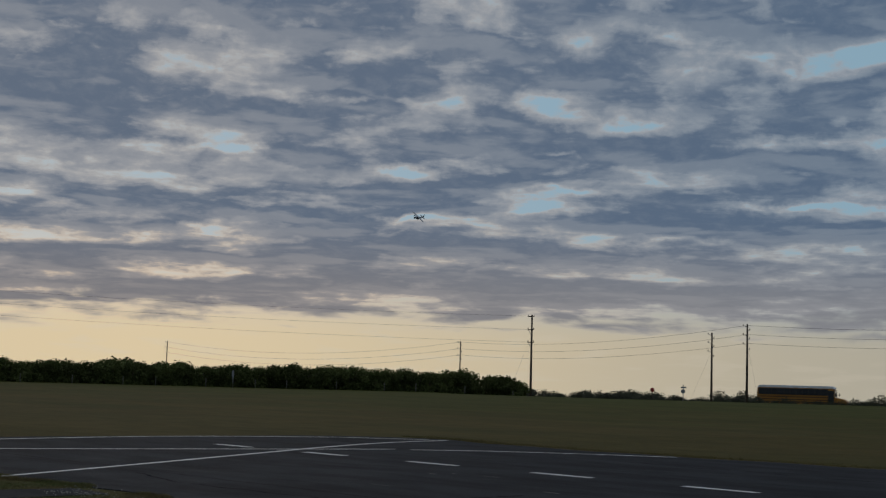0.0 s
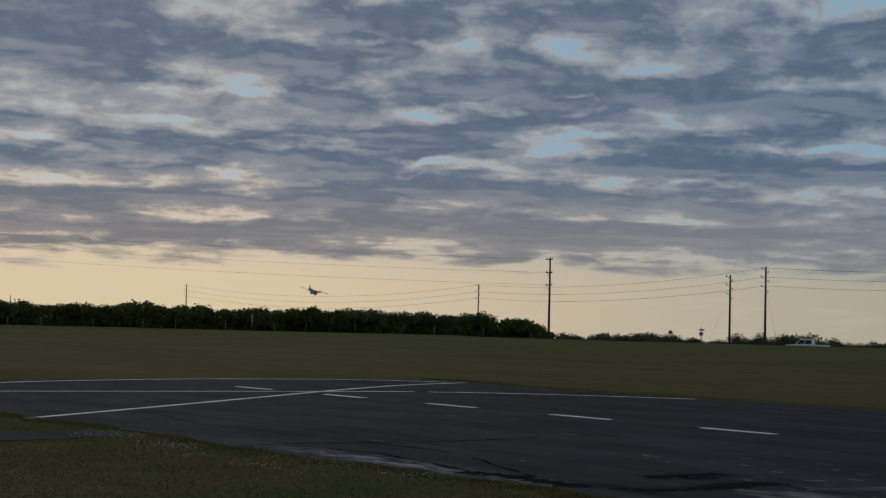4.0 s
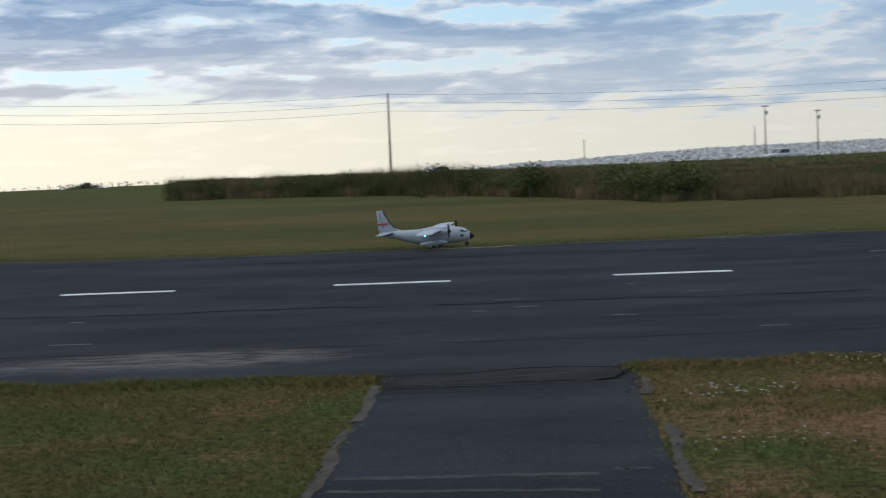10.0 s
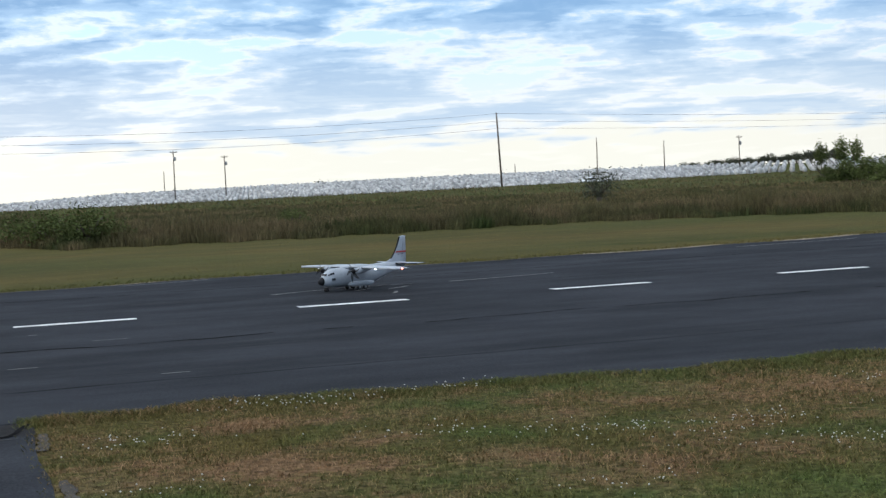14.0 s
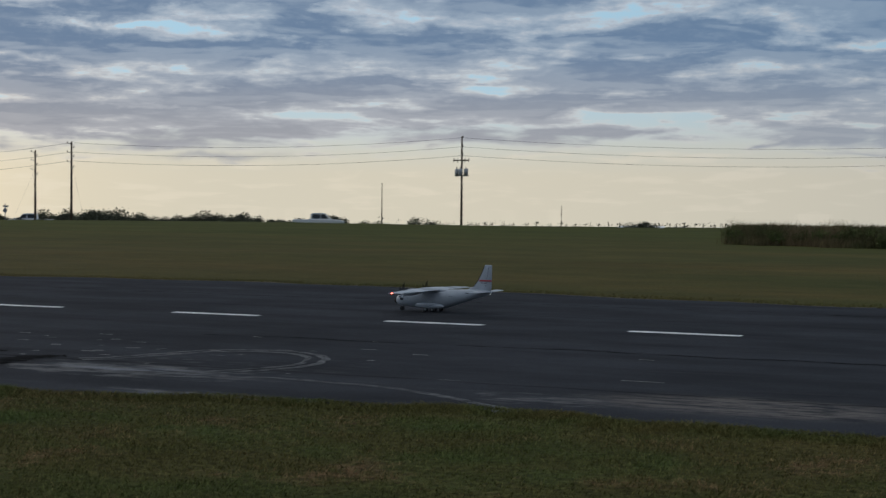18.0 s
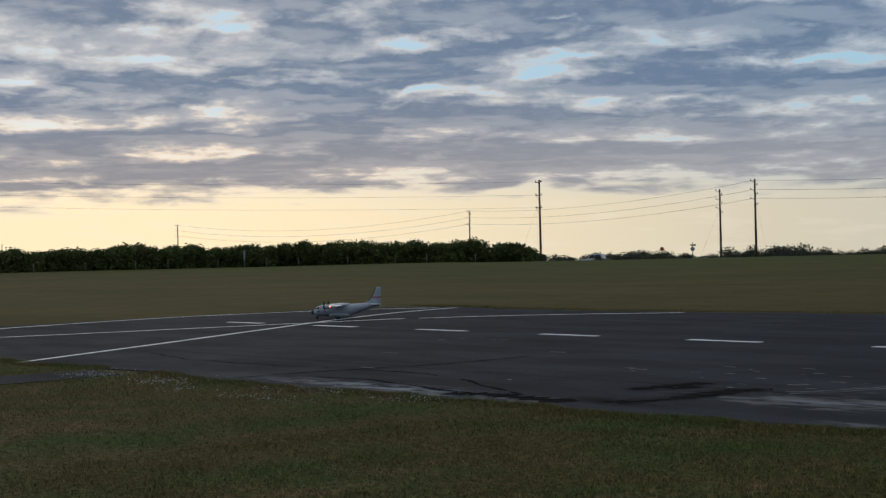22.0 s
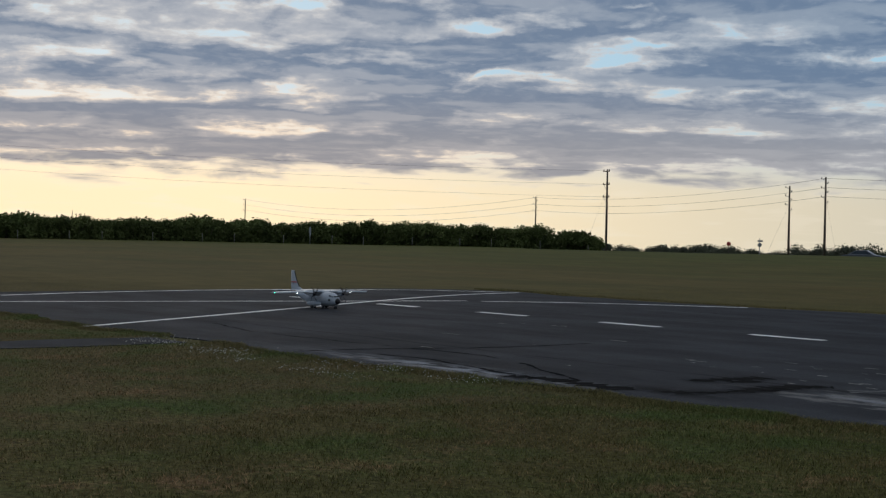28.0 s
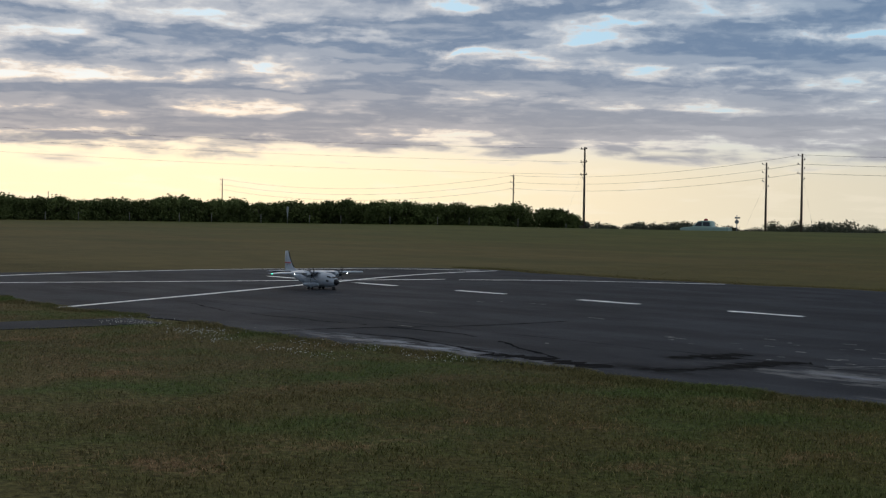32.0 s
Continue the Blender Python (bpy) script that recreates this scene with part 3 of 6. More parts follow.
M["sand"] = material("washed_sand", (0.26, 0.21, 0.15), 0.95, 0, 0.35, 4, 30, 0.3)
M["bitumen"] = material("old_bitumen", (0.021, 0.0205, 0.0205), 1.0, 0, 0.3, 4, 50, 0.4, spec=0.0)
M["dust"] = material("dusty_tyre_mark", (0.125, 0.126, 0.130), 0.95, 0, 0.35, 6, 50, 0.1, spec=0.02)
M["patch"] = material("brown_asphalt_patch", (0.030, 0.029, 0.0295), 0.95, 0, 0.3, 3, 60, 0.3, spec=0.05)
M["seam"] = material("open_asphalt_joint", (0.016, 0.016, 0.017), 1.0, 0, 0.3, 6, 50, 0.2, spec=0.0)

# ---------------------------------------------------------------- mesh tools


def mesh_of(name, verts, faces, smooth=False):
    me = bpy.data.meshes.new(name)
    me.from_pydata([tuple(v) for v in verts], [], faces)
    if smooth:
        me.polygons.foreach_set("use_smooth", [True] * len(me.polygons))
    me.update()
    return me


def put(name, me, mat, parent=None, label="", m=None):
    """One mesh object, under a thing or a part when parent is given."""
    if mat and not me.materials:
        me.materials.append(mat)
    ob = new(name, me)
    if parent:
        ob.parent = parent
    if m is not None:
        ob.matrix_basis = m
    if label:
        ob["label"] = label
    return ob


def thing(name, label, category, m=None, group="", kind=""):
    ob = new(name)
    ob.empty_display_size = 0.1
    if m is not None:
        ob.matrix_basis = m
    return tagged(ob, label, category, group, kind)


def bm_mesh(name, bm, smooth=False):
    me = bpy.data.meshes.new(name)
    bm.to_mesh(me)
    bm.free()
    if smooth:
        me.polygons.foreach_set("use_smooth", [True] * len(me.polygons))
    return me


def box(name, sx, sy, sz, at=(0, 0, 0), bevel=0.0, turn=None):
    bm = bmesh.new()
    bmesh.ops.create_cube(bm, size=1)
    bmesh.ops.scale(bm, vec=(sx, sy, sz), verts=bm.verts)
    if bevel:
        bmesh.ops.bevel(bm, geom=bm.edges[:], offset=bevel, segments=2, affect="EDGES")
    if turn is not None:
        bmesh.ops.transform(bm, matrix=turn, verts=bm.verts)
    bmesh.ops.translate(bm, vec=at, verts=bm.verts)
    return bm_mesh(name, bm)


def rod(name, a, b, r0, r1=None, sides=8, smooth=True):
    """A tapered round bar from a to b."""
    a, b = Vector(a), Vector(b)
    r1 = r0 if r1 is None else r1
    q = (b - a).to_track_quat("Z", "Y")
    vs, fs = [], []
    for p, r in ((a, r0), (b, r1)):
        for i in range(sides):
            t = 2 * math.pi * i / sides
            vs.append(p + q @ Vector((r * math.cos(t), r * math.sin(t), 0)))
    for i in range(sides):
        j = (i + 1) % sides
        fs.append((i, j, sides + j, sides + i))
    fs += [tuple(range(sides))[::-1], tuple(range(sides, 2 * sides))]
    return mesh_of(name, vs, fs, smooth)


def lathe(name, profile, axis="X", sides=20, at=(0, 0, 0)):
    """A round body from (along, radius) pairs."""
    vs, fs = [], []
    for s, r in profile:
        for i in range(sides):
            t = 2 * math.pi * i / sides
            c, n = r * math.cos(t), r * math.sin(t)
            p = {"X": (s, c, n), "Y": (c, s, n), "Z": (c, n, s)}[axis]
            vs.append(Vector(p) + Vector(at))
    for k in range(len(profile) - 1):
        for i in range(sides):
            j = (i + 1) % sides
            fs.append((k * sides + i, k * sides + j, (k + 1) * sides + j, (k + 1) * sides + i))
    fs += [tuple(range(sides))[::-1], tuple(range((len(profile) - 1) * sides, len(profile) * sides))]
    return mesh_of(name, vs, fs, True)


def loft(name, rings, smooth=True, caps=True):
    """A skin over rings of equal point count."""
    n = len(rings[0])
    vs = [p for r in rings for p in r]
    fs = []
    for k in range(len(rings) - 1):
        for i in range(n):
            j = (i + 1) % n
            fs.append((k * n + i, k * n + j, (k + 1) * n + j, (k + 1) * n + i))
    if caps:
        fs += [tuple(range(n))[::-1], tuple(range((len(rings) - 1) * n, len(rings) * n))]
    return mesh_of(name, vs, fs, smooth)


def oval(x, zc, hw, hh, power=2.3, n=28):
    pts = []
    for i in range(n):
        t = 2 * math.pi * i / n
        c, s = math.cos(t), math.sin(t)
        pts.append((x, hw * math.copysign(abs(c) ** (2 / power), c), zc + hh * math.copysign(abs(s) ** (2 / power), s)))
    return pts


def fast_mesh(name, verts, quads):
    """A large mesh from arrays of points and of four corners a face."""
    me = bpy.data.meshes.new(name)
    me.vertices.add(len(verts))
    me.vertices.foreach_set("co", np.asarray(verts, dtype=np.float32).ravel())
    k = quads.shape[1]
    me.loops.add(quads.size)
    me.loops.foreach_set("vertex_index", quads.astype(np.int32).ravel())
    me.polygons.add(len(quads))
    me.polygons.foreach_set("loop_start", np.arange(0, quads.size, k, dtype=np.int32))
    me.polygons.foreach_set("loop_total", np.full(len(quads), k, dtype=np.int32))
    me.update()
    me.validate()
    return me


rng_ = np.random.default_rng(7)


def sm(a, b, x):
    t = np.clip((np.asarray(x, dtype=float) - a) / (b - a), 0, 1)
    return t * t * (3 - 2 * t)


ROAD_Y0, ROAD_K = 191.0, 0.49


def road_side(x, y):
    """Signed distance from the county road: below zero on the airfield's side."""
    return (np.asarray(y) - ROAD_K * np.asarray(x) - ROAD_Y0) / math.hypot(1, ROAD_K)


def height(x, y):
    """The lie of the land: level at the strip, a low swell, then down to the road."""
    x, y = np.asarray(x, dtype=float), np.asarray(y, dtype=float)
    s = road_side(x, y)
    az = np.degrees(np.arctan2(x, np.maximum(y, 0.01)))
    h = 0.42 * (1 - 0.55 * sm(-34, -16, az)) * sm(-115, -32, s) - 1.0 * sm(-28, -9, s) * sm(-50, -45, az)
    h = h - 1.3 * sm(20, 70, s) * (1 - sm(-2, 20, az)) * sm(-30, -20, az)
    h = h - 0.009 * np.maximum(0, s - 12 - 270 * sm(-2, 14, az)) * np.where(y > -40, 1, 0)
    h = h + 0.0175 * np.clip(np.hypot(x, y) - 262, 0, 140) * sm(-5, 0, az) * np.where(y > 0, 1, 0)
    return h + 0.03 * np.sin(x * 0.11 + 1) * np.sin(y * 0.09) * sm(35, 70, np.hypot(x, y))


def lie(x, y):
    return float(height(x, y))


def polar(az, d):
    a = radians(az)
    return d * math.sin(a), d * math.cos(a)


# ---------------------------------------------------------------- land and strip


def build_ground():
    rings = np.concatenate([[0.0], np.linspace(3, 60, 30), np.linspace(64, 260, 50), np.geomspace(270, 4600, 26)])
    n = 240
    vs, qs = [], []
    for r in rings:
        t = np.arange(n) * 2 * np.pi / n
        x, y = r * np.sin(t), r * np.cos(t)
        vs.append(np.stack([x, y, height(x, y)], 1))
    vs = np.concatenate(vs)
    for k in range(len(rings) - 1):
        i = np.arange(n)
        j = (i + 1) % n
        qs.append(np.stack([k * n + i, k * n + j, (k + 1) * n + j, (k + 1) * n + i], 1)[:, ::-1])
    me = fast_mesh("ground", vs, np.concatenate(qs))
    me.polygons.foreach_set("use_smooth", [True] * len(me.polygons))
    tagged(put("ground", me, M["ground"]), "mown airfield grass, green and straw-brown, reaching the horizon", "ground", kind="structure")


def edge_near(x):
    """Where the grass begins on the camera's side of the strip."""
    y = 11.2 + 0.12 * math.sin(x * 0.9) + 0.07 * math.sin(x * 2.7 + 1) + 0.05 * math.sin(x * 6.1)
    if x < -4:
        y -= 0.9 * float(sm(-3, -13, x))
    return y - 0.5 * float(sm(4, 9, x))


def edge_far(x):
    return 27.9 + 0.5 * math.sin(x * 0.31 + 0.6) + 0.12 * math.sin(x * 1.7) - 1.6 * math.exp(-((x - 1) / 8) ** 2)


def slab(name, near, far, z, mat, label, depth=0.05):
    """A paved sheet between two edge lines, with a real edge down to the ground."""
    n = len(near)
    vs = [(x, y, z) for x, y in near] + [(x, y, z) for x, y in far]
    vs += [(x, y, z - depth) for x, y in near] + [(x, y, z - depth) for x, y in far]
    fs = []
    for i in range(n - 1):
        fs += [(i, i + 1, n + i + 1, n + i), (2 * n + i + 1, 2 * n + i, i, i + 1)[::1], (n + i, n + i + 1, 3 * n + i + 1, 3 * n + i)]
    fs += [(0, n, 3 * n, 2 * n), (n - 1, 3 * n - 1, 4 * n - 1, 2 * n - 1)]
    return tagged(put(name, mesh_of(name, vs, fs), mat), label, name.replace("_", " "), kind="structure")


def build_runway():
    xs = np.concatenate([np.arange(-35.6, 45, 0.35)])
    near, far = [], []
    for x in xs:
        t = min(1.0, max(0.0, (x + 35.8) / 3.2))
        bow = math.sqrt(max(0.0, 1 - (1 - t) ** 2))
        mid = 21.5
        yn = edge_near(x) if x > -31 else mid - (mid - 9.0) * (0.06 + 0.94 * bow)
        near.append((x, yn))
        far.append((x, mid + (edge_far(x) - mid) * (0.25 + 0.75 * bow)))
    slab("runway", near, far, 0.012, M["asphalt"], "old dark asphalt model airstrip with worn patches and joints")
    # the footpath that crosses the grass to the strip
    ys = np.arange(-1.5, 11.75, 0.3)
    wob = [0.010 * math.sin(y * 2.3) + 0.010 * math.sin(y * 5.1) for y in ys]
    l = [(-0.88 + w + 0.12 * float(sm(9.8, 11, y)), y) for y, w in zip(ys, wob)]
    r = [(0.93 + w * 0.7 + 0.05 * float(sm(9.8, 11, y)), y) for y, w in zip(ys, wob)]
    slab("footpath", r, l, 0.007, M["asphalt"], "dark asphalt footpath crossing the grass to the strip")
    ys = np.arange(-2.0, 10.2, 0.4)
    l = [(-19.95 + 0.06 * math.sin(y * 2), y) for y in ys]
    r = [(-18.75 + 0.07 * math.sin(y * 1.7), y) for y in ys]
    slab("footpath", r, l, 0.008, M["asphalt"], "narrow asphalt path leaving the strip through the grass")


def stripe(name, pts, w, label, z=0.0165, category="painted line", mat="paint", ragged=0.06, gaps=0.0):
    """A painted band along a line of ground points, its edges a little ragged."""
    vs, fs = [], []
    n, on, left = len(pts), True, 0
    for i, p in enumerate(pts):
        if left <= 0:
            on = random.random() >= gaps
            left = random.randint(3, 22) if on else random.randint(1, 7)
        left -= 1
        a, b = Vector(pts[max(0, i - 1)]), Vector(pts[min(n - 1, i + 1)])
        d = (b - a).normalized()
        s = Vector((-d.y, d.x))
        j = w * (0.5 + random.uniform(-ragged, ragged))
        for k in (-1, 1):
            q = Vector(p) + s * j * k
            vs.append((q.x, q.y, z))
        if i and (on or i < 3):
            fs.append((2 * i - 2, 2 * i - 1, 2 * i + 1, 2 * i))
    return tagged(put(name, mesh_of(name, vs, fs), M[mat]), label, category, kind="structure")


def along(knots, step=0.35):
    """Points along a smooth line through the knots."""
    out = []
    for i in range(len(knots) - 1):
        p0, p1 = Vector(knots[max(0, i - 1)]), Vector(knots[i])
        p2, p3 = Vector(knots[i + 1]), Vector(knots[min(len(knots) - 1, i + 2)])
        n = max(2, int((p2 - p1).length / step))
        for k in range(n):
            t = k / n
            out.append(tuple(0.5 * ((2 * p1) + (p2 - p0) * t + (2 * p0 - 5 * p1 + 4 * p2 - p3) * t * t + (3 * p1 - p0 - 3 * p2 + p3) * t ** 3)))
    return out + [tuple(knots[-1])]


def build_markings():
    for k in range(0, 22):
        x = -31.28 + 3.615 * k
        pts = [(x + 0.02 + 1.51 * i / 8, 19.50) for i in range(9)]
        ob = stripe("centreline_dash", pts, 0.205, "white painted centreline dash, worn at the ends", category="painted dash")
        ob["group"] = "centreline dashes"
    stripe("line", along([(-22.4, 10.1), (-24.8, 14.0), (-27.4, 18.1), (-29.6, 21.6), (-31.3, 24.8), (-32.2, 27.6)]), 0.145, "white painted diagonal line across the end of the strip")
    stripe("line", along([(-30.9, 10.2), (-30.0, 14.2), (-29.1, 18.6), (-28.3, 22.6)]), 0.165, "white painted line across the end of the strip")
    stripe("line", along([(-28.0, 22.8), (-27.0, 24.5), (-25.4, 26.1), (-23.7, 27.4)]), 0.165, "white painted line running out to the far edge")
    stripe("line", along([(-33.3, 13.0), (-34.3, 15.5), (-35.1, 18.7), (-35.3, 21.5), (-34.4, 25.3), (-32.6, 27.3)]), 0.165, "white painted line round the end of the strip")
    # old patch where the path meets the strip, its crack and the pale lines across the path
    stripe("asphalt_patch", [(x, 10.86 + 0.07 * x + 0.02 * math.sin(x * 9)) for x in np.arange(-0.86, 1.02, 0.08)], 0.58, "worn brown asphalt patch where footpath meets strip", 0.0095, "asphalt patch", "patch")
    stripe("joint", [(0.66, 10.60), (0.72, 10.62), (0.80, 10.66), (0.85, 10.78), (0.89, 10.95), (0.96, 11.14), (1.02, 11.22)], 0.04, "open black crack between footpath and strip", 0.0140, "pavement joint", "seam")
    stripe("joint", [(x, 10.60 + 0.07 * x + 0.012 * math.sin(x * 11) + random.uniform(-0.008, 0.008)) for x in np.arange(-0.86, 0.62, 0.06)], 0.012, "thin crack at the end of the footpath", 0.0115, "pavement joint", "seam")
    for x0, y0, x1, y1, w in ((-0.39, 10.80, 0.49, 11.0, 0.03), (-0.80, 10.50, 0.85, 10.53, 0.02), (-0.78, 7.56, 0.55, 7.52, 0.075), (-0.78, 7.27, 0.54, 7.15, 0.06), (0.62, 7.62, 0.82, 7.62, 0.06)):
        ob = stripe("scuff", [(x0 + (x1 - x0) * k / 16, y0 + (y1 - y0) * k / 16 + random.uniform(-0.012, 0.012)) for k in range(17)], w, "faint pale line across the footpath", 0.0085 if y0 < 10 else 0.0120, "scuff mark", "faint")
        ob["group"] = "scuffs on the strip"
    for knots, w, worn in (([(-10.5, 16.3), (-8, 16.4), (-4, 16.5), (3, 16.3), (12, 16.4), (22, 16.25), (40, 16.4)], 0.075, 0.1),
                     ([(-25, 24.5), (-15, 24.1), (-6, 24.35), (3, 24.1), (12, 24.3), (24, 24.1), (40, 24.3)], 0.07, 0.1),
                     ([(-16.8, 10.55), (-16.75, 11.6), (-16.6, 12.3), (-16.35, 13.0), (-16.25, 14.0), (-16.33, 15.4)], 0.10, 0.25), ([(-16.55, 12.2), (-15.5, 12.33), (-14.15, 12.15), (-12.6, 11.35), (-11.6, 11.1)], 0.09, 0.45),
                     ([(-16.0, 11.2), (-14.6, 11.35), (-13.4, 11.1), (-12.6, 10.9)], 0.08, 0.5), ([(-17.1, 12.3), (-19.5, 12.0), (-22.5, 12.4)], 0.07, 0.45)):
        pts = along(knots, 0.12)
        pts = [(x + random.uniform(-0.01, 0.01), y + 0.06 * math.sin(x * 1.9) + 0.03 * math.sin(x * 5.3) + random.uniform(-0.02, 0.02)) for x, y in pts]
        stripe("joint", pts, w * 0.58, "dark open joint in the old asphalt", 0.0150, "pavement joint", "seam", 0.42, worn)
    for knots, w in (([(-12.86, 10.80), (-12.3, 11.0), (-11.4, 10.95), (-10.93, 11.1), (-10.55, 11.4), (-10.45, 12.1), (-10.5, 12.9), (-10.25, 13.2)], 0.26), ([(-11.5, 12.3), (-11.42, 12.86), (-11.34, 13.41)], 0.24), ([(-11.2, 12.6), (-11.1, 13.0)], 0.14)):
        stripe("bitumen_patch", along(knots, 0.06), w, "broken black bitumen patch on the asphalt", 0.0155, "asphalt patch", "bitumen", 0.45, 0.3)
    # dusty tyre tracks: a hairpin and a long sweeping line
    for knots, offs in (([(-9.98, 13.08), (-9.77, 13.33), (-9.55, 13.91), (-9.29, 14.55), (-8.68, 14.82), (-8.21, 14.76), (-7.73, 14.39), (-7.48, 13.75), (-7.54, 13.22), (-7.74, 12.81), (-7.96, 12.45), (-8.36, 12.17), (-8.93, 12.06)], (0.0, 0.05, 0.17, 0.22)),
                        ([(-8.59, 12.04), (-7.87, 12.2), (-7.29, 12.45), (-6.51, 12.37), (-6.02, 12.31), (-5.3, 11.96), (-4.71, 11.56), (-4.36, 11.22)], (0.0, 0.05))):
        mid_ = along(knots, 0.08)
        for o in offs:
            pts = []
            for i, p in enumerate(mid_):
                d = (Vector(mid_[min(len(mid_) - 1, i + 1)]) - Vector(mid_[max(0, i - 1)])).normalized()
                pts.append((p[0] + d.y * o + random.uniform(-0.012, 0.012), p[1] - d.x * o + random.uniform(-0.012, 0.012)))
            ob = stripe("tyre_track", pts, random.uniform(0.03, 0.05), "dusty pale tyre track curving over the asphalt", 0.0152, "tyre track", "dust", 0.45, 0.12)
            ob["group"] = "tyre tracks"
    ob = stripe("tyre_track", [(-4.62, 11.40), (-4.5, 11.34), (-4.38, 11.2)], 0.16, "dusty pale tyre track curving over the asphalt", 0.0154, "tyre track", "dust", 0.4)
    ob["group"] = "tyre tracks"
    for i in range(46):
        x, y, l = random.gauss(-10.5, 2.2), random.gauss(14.0, 0.9), random.uniform(0.04, 0.22)
        ob = stripe("scuff", [(x, y), (x + l / 2, y + 0.015), (x + l, y)], random.uniform(0.015, 0.045), "pale fleck on the asphalt", 0.0158, "scuff mark", "scuff", 0.3)
        ob["group"] = "scuffs on the strip"
    pts = [(x, edge_far(x) + 0.02 + random.uniform(-0.05, 0.05)) for x in np.arange(-30, 43, 0.25)]
    stripe("soil_edge", pts, 0.20, "bare dark soil along the broken edge of the asphalt", 0.0160, "soil edge", "soil")
    for x0, side in ((0.96, 1), (-0.84, -1)):
        pts = [(x0 + side * (0.03 + 0.02 * math.sin(y * 3.1)) + random.uniform(-0.012, 0.012), y) for y in np.arange(3.0, 10.7, 0.09)]
        stripe("soil_edge", pts, 0.07, "bare brown soil along the edge of the footpath", 0.0105, "soil edge", "dry_soil", 0.2, 0.25)
    for x, l, w in ((-1.5, 1.4, 0.16), (3.2, 0.9, 0.10), (12.5, 3.2, 0.25), (17.0, 2.4, 0.3), (21.0, 1.6, 0.2), (-17.5, 1.0, 0.1)):
        pts = [(x + l * i / 10, edge_far(x + l * i / 10) + 0.05 + random.uniform(-0.05, 0.05)) for i in range(11)]
        stripe("sand_patch", pts, w, "pale sand washed against the edge of the asphalt", 0.0190, "sand", "sand")
    for i in range(16):
        x, y = random.uniform(-22, 3), random.uniform(12.3, 19)
        l = random.uniform(0.05, 0.45)
        ob = stripe("scuff", [(x, y), (x + l / 2, y + 0.01), (x + l, y)], random.uniform(0.015, 0.05), "pale scuff on the asphalt", 0.0160, "scuff mark", "scuff")
        ob["group"] = "scuffs on the strip"
    ob = stripe("scuff", along([(5.06, 22.0), (5.5, 22.22), (6.1, 22.4), (6.8, 22.5), (7.4, 22.45)], 0.15), 0.05, "long pale curved scrape on the asphalt", 0.0160, "scuff mark", "scuff", 0.3, 0.1)
    ob["group"] = "scuffs on the strip"
    for x, y, l in ((6.3, 21.72, 0.3), (6.6, 20.8, 0.14), (8.0, 22.4, 1.9), (6.8, 21.7, 0.4), (15.5, 26.6, 3.0), (3.4, 26.5, 1.6)):
        ob = stripe("scuff", along([(x, y), (x + l * 0.5, y + 0.12), (x + l, y + 0.34)], 0.2), 0.06, "pale scrape on the asphalt", 0.0160, "scuff mark", "scuff")
        ob["group"] = "scuffs on the strip"


def blades(name, x, y, z, h, w, lean, mat, label, category):
    """Many tapered blades in one mesh: two faces each."""
    n = len(x)
    t = rng_.uniform(0, 2 * np.pi, n)
    dx, dy = np.cos(t) * w / 2, np.sin(t) * w / 2
    lt = rng_.uniform(0, 2 * np.pi, n)
    lx, ly = np.cos(lt) * lean * h, np.sin(lt) * lean * h
    v = np.zeros((n, 5, 3))
    v[:, 0] = np.stack([x - dx, y - dy, z], 1)
    v[:, 1] = np.stack([x + dx, y + dy, z], 1)
    v[:, 2] = np.stack([x + dx * 0.8 + lx * 0.3, y + dy * 0.8 + ly * 0.3, z + h * 0.6], 1)
    v[:, 3] = np.stack([x - dx * 0.8 + lx * 0.3, y - dy * 0.8 + ly * 0.3, z + h * 0.6], 1)
    v[:, 4] = np.stack([x + lx, y + ly, z + h], 1)
    me = bpy.data.meshes.new(name)
    verts = v.reshape(-1, 3)
    base = np.arange(n) * 5
    loops = np.stack([base, base + 1, base + 2, base + 3, base + 3, base + 2, base + 4], 1).ravel()
    me.vertices.add(len(verts))
    me.vertices.foreach_set("co", verts.astype(np.float32).ravel())
    me.loops.add(len(loops))
    me.loops.foreach_set("vertex_index", loops.astype(np.int32))
    me.polygons.add(2 * n)
    st = np.stack([np.arange(n) * 7, np.arange(n) * 7 + 4], 1).ravel()
    me.polygons.foreach_set("loop_start", st.astype(np.int32))
    me.polygons.foreach_set("loop_total", np.tile([4, 3], n).astype(np.int32))
    me.update()
    me.validate()
    return tagged(put(name, me, mat), label, category, kind="stuff")


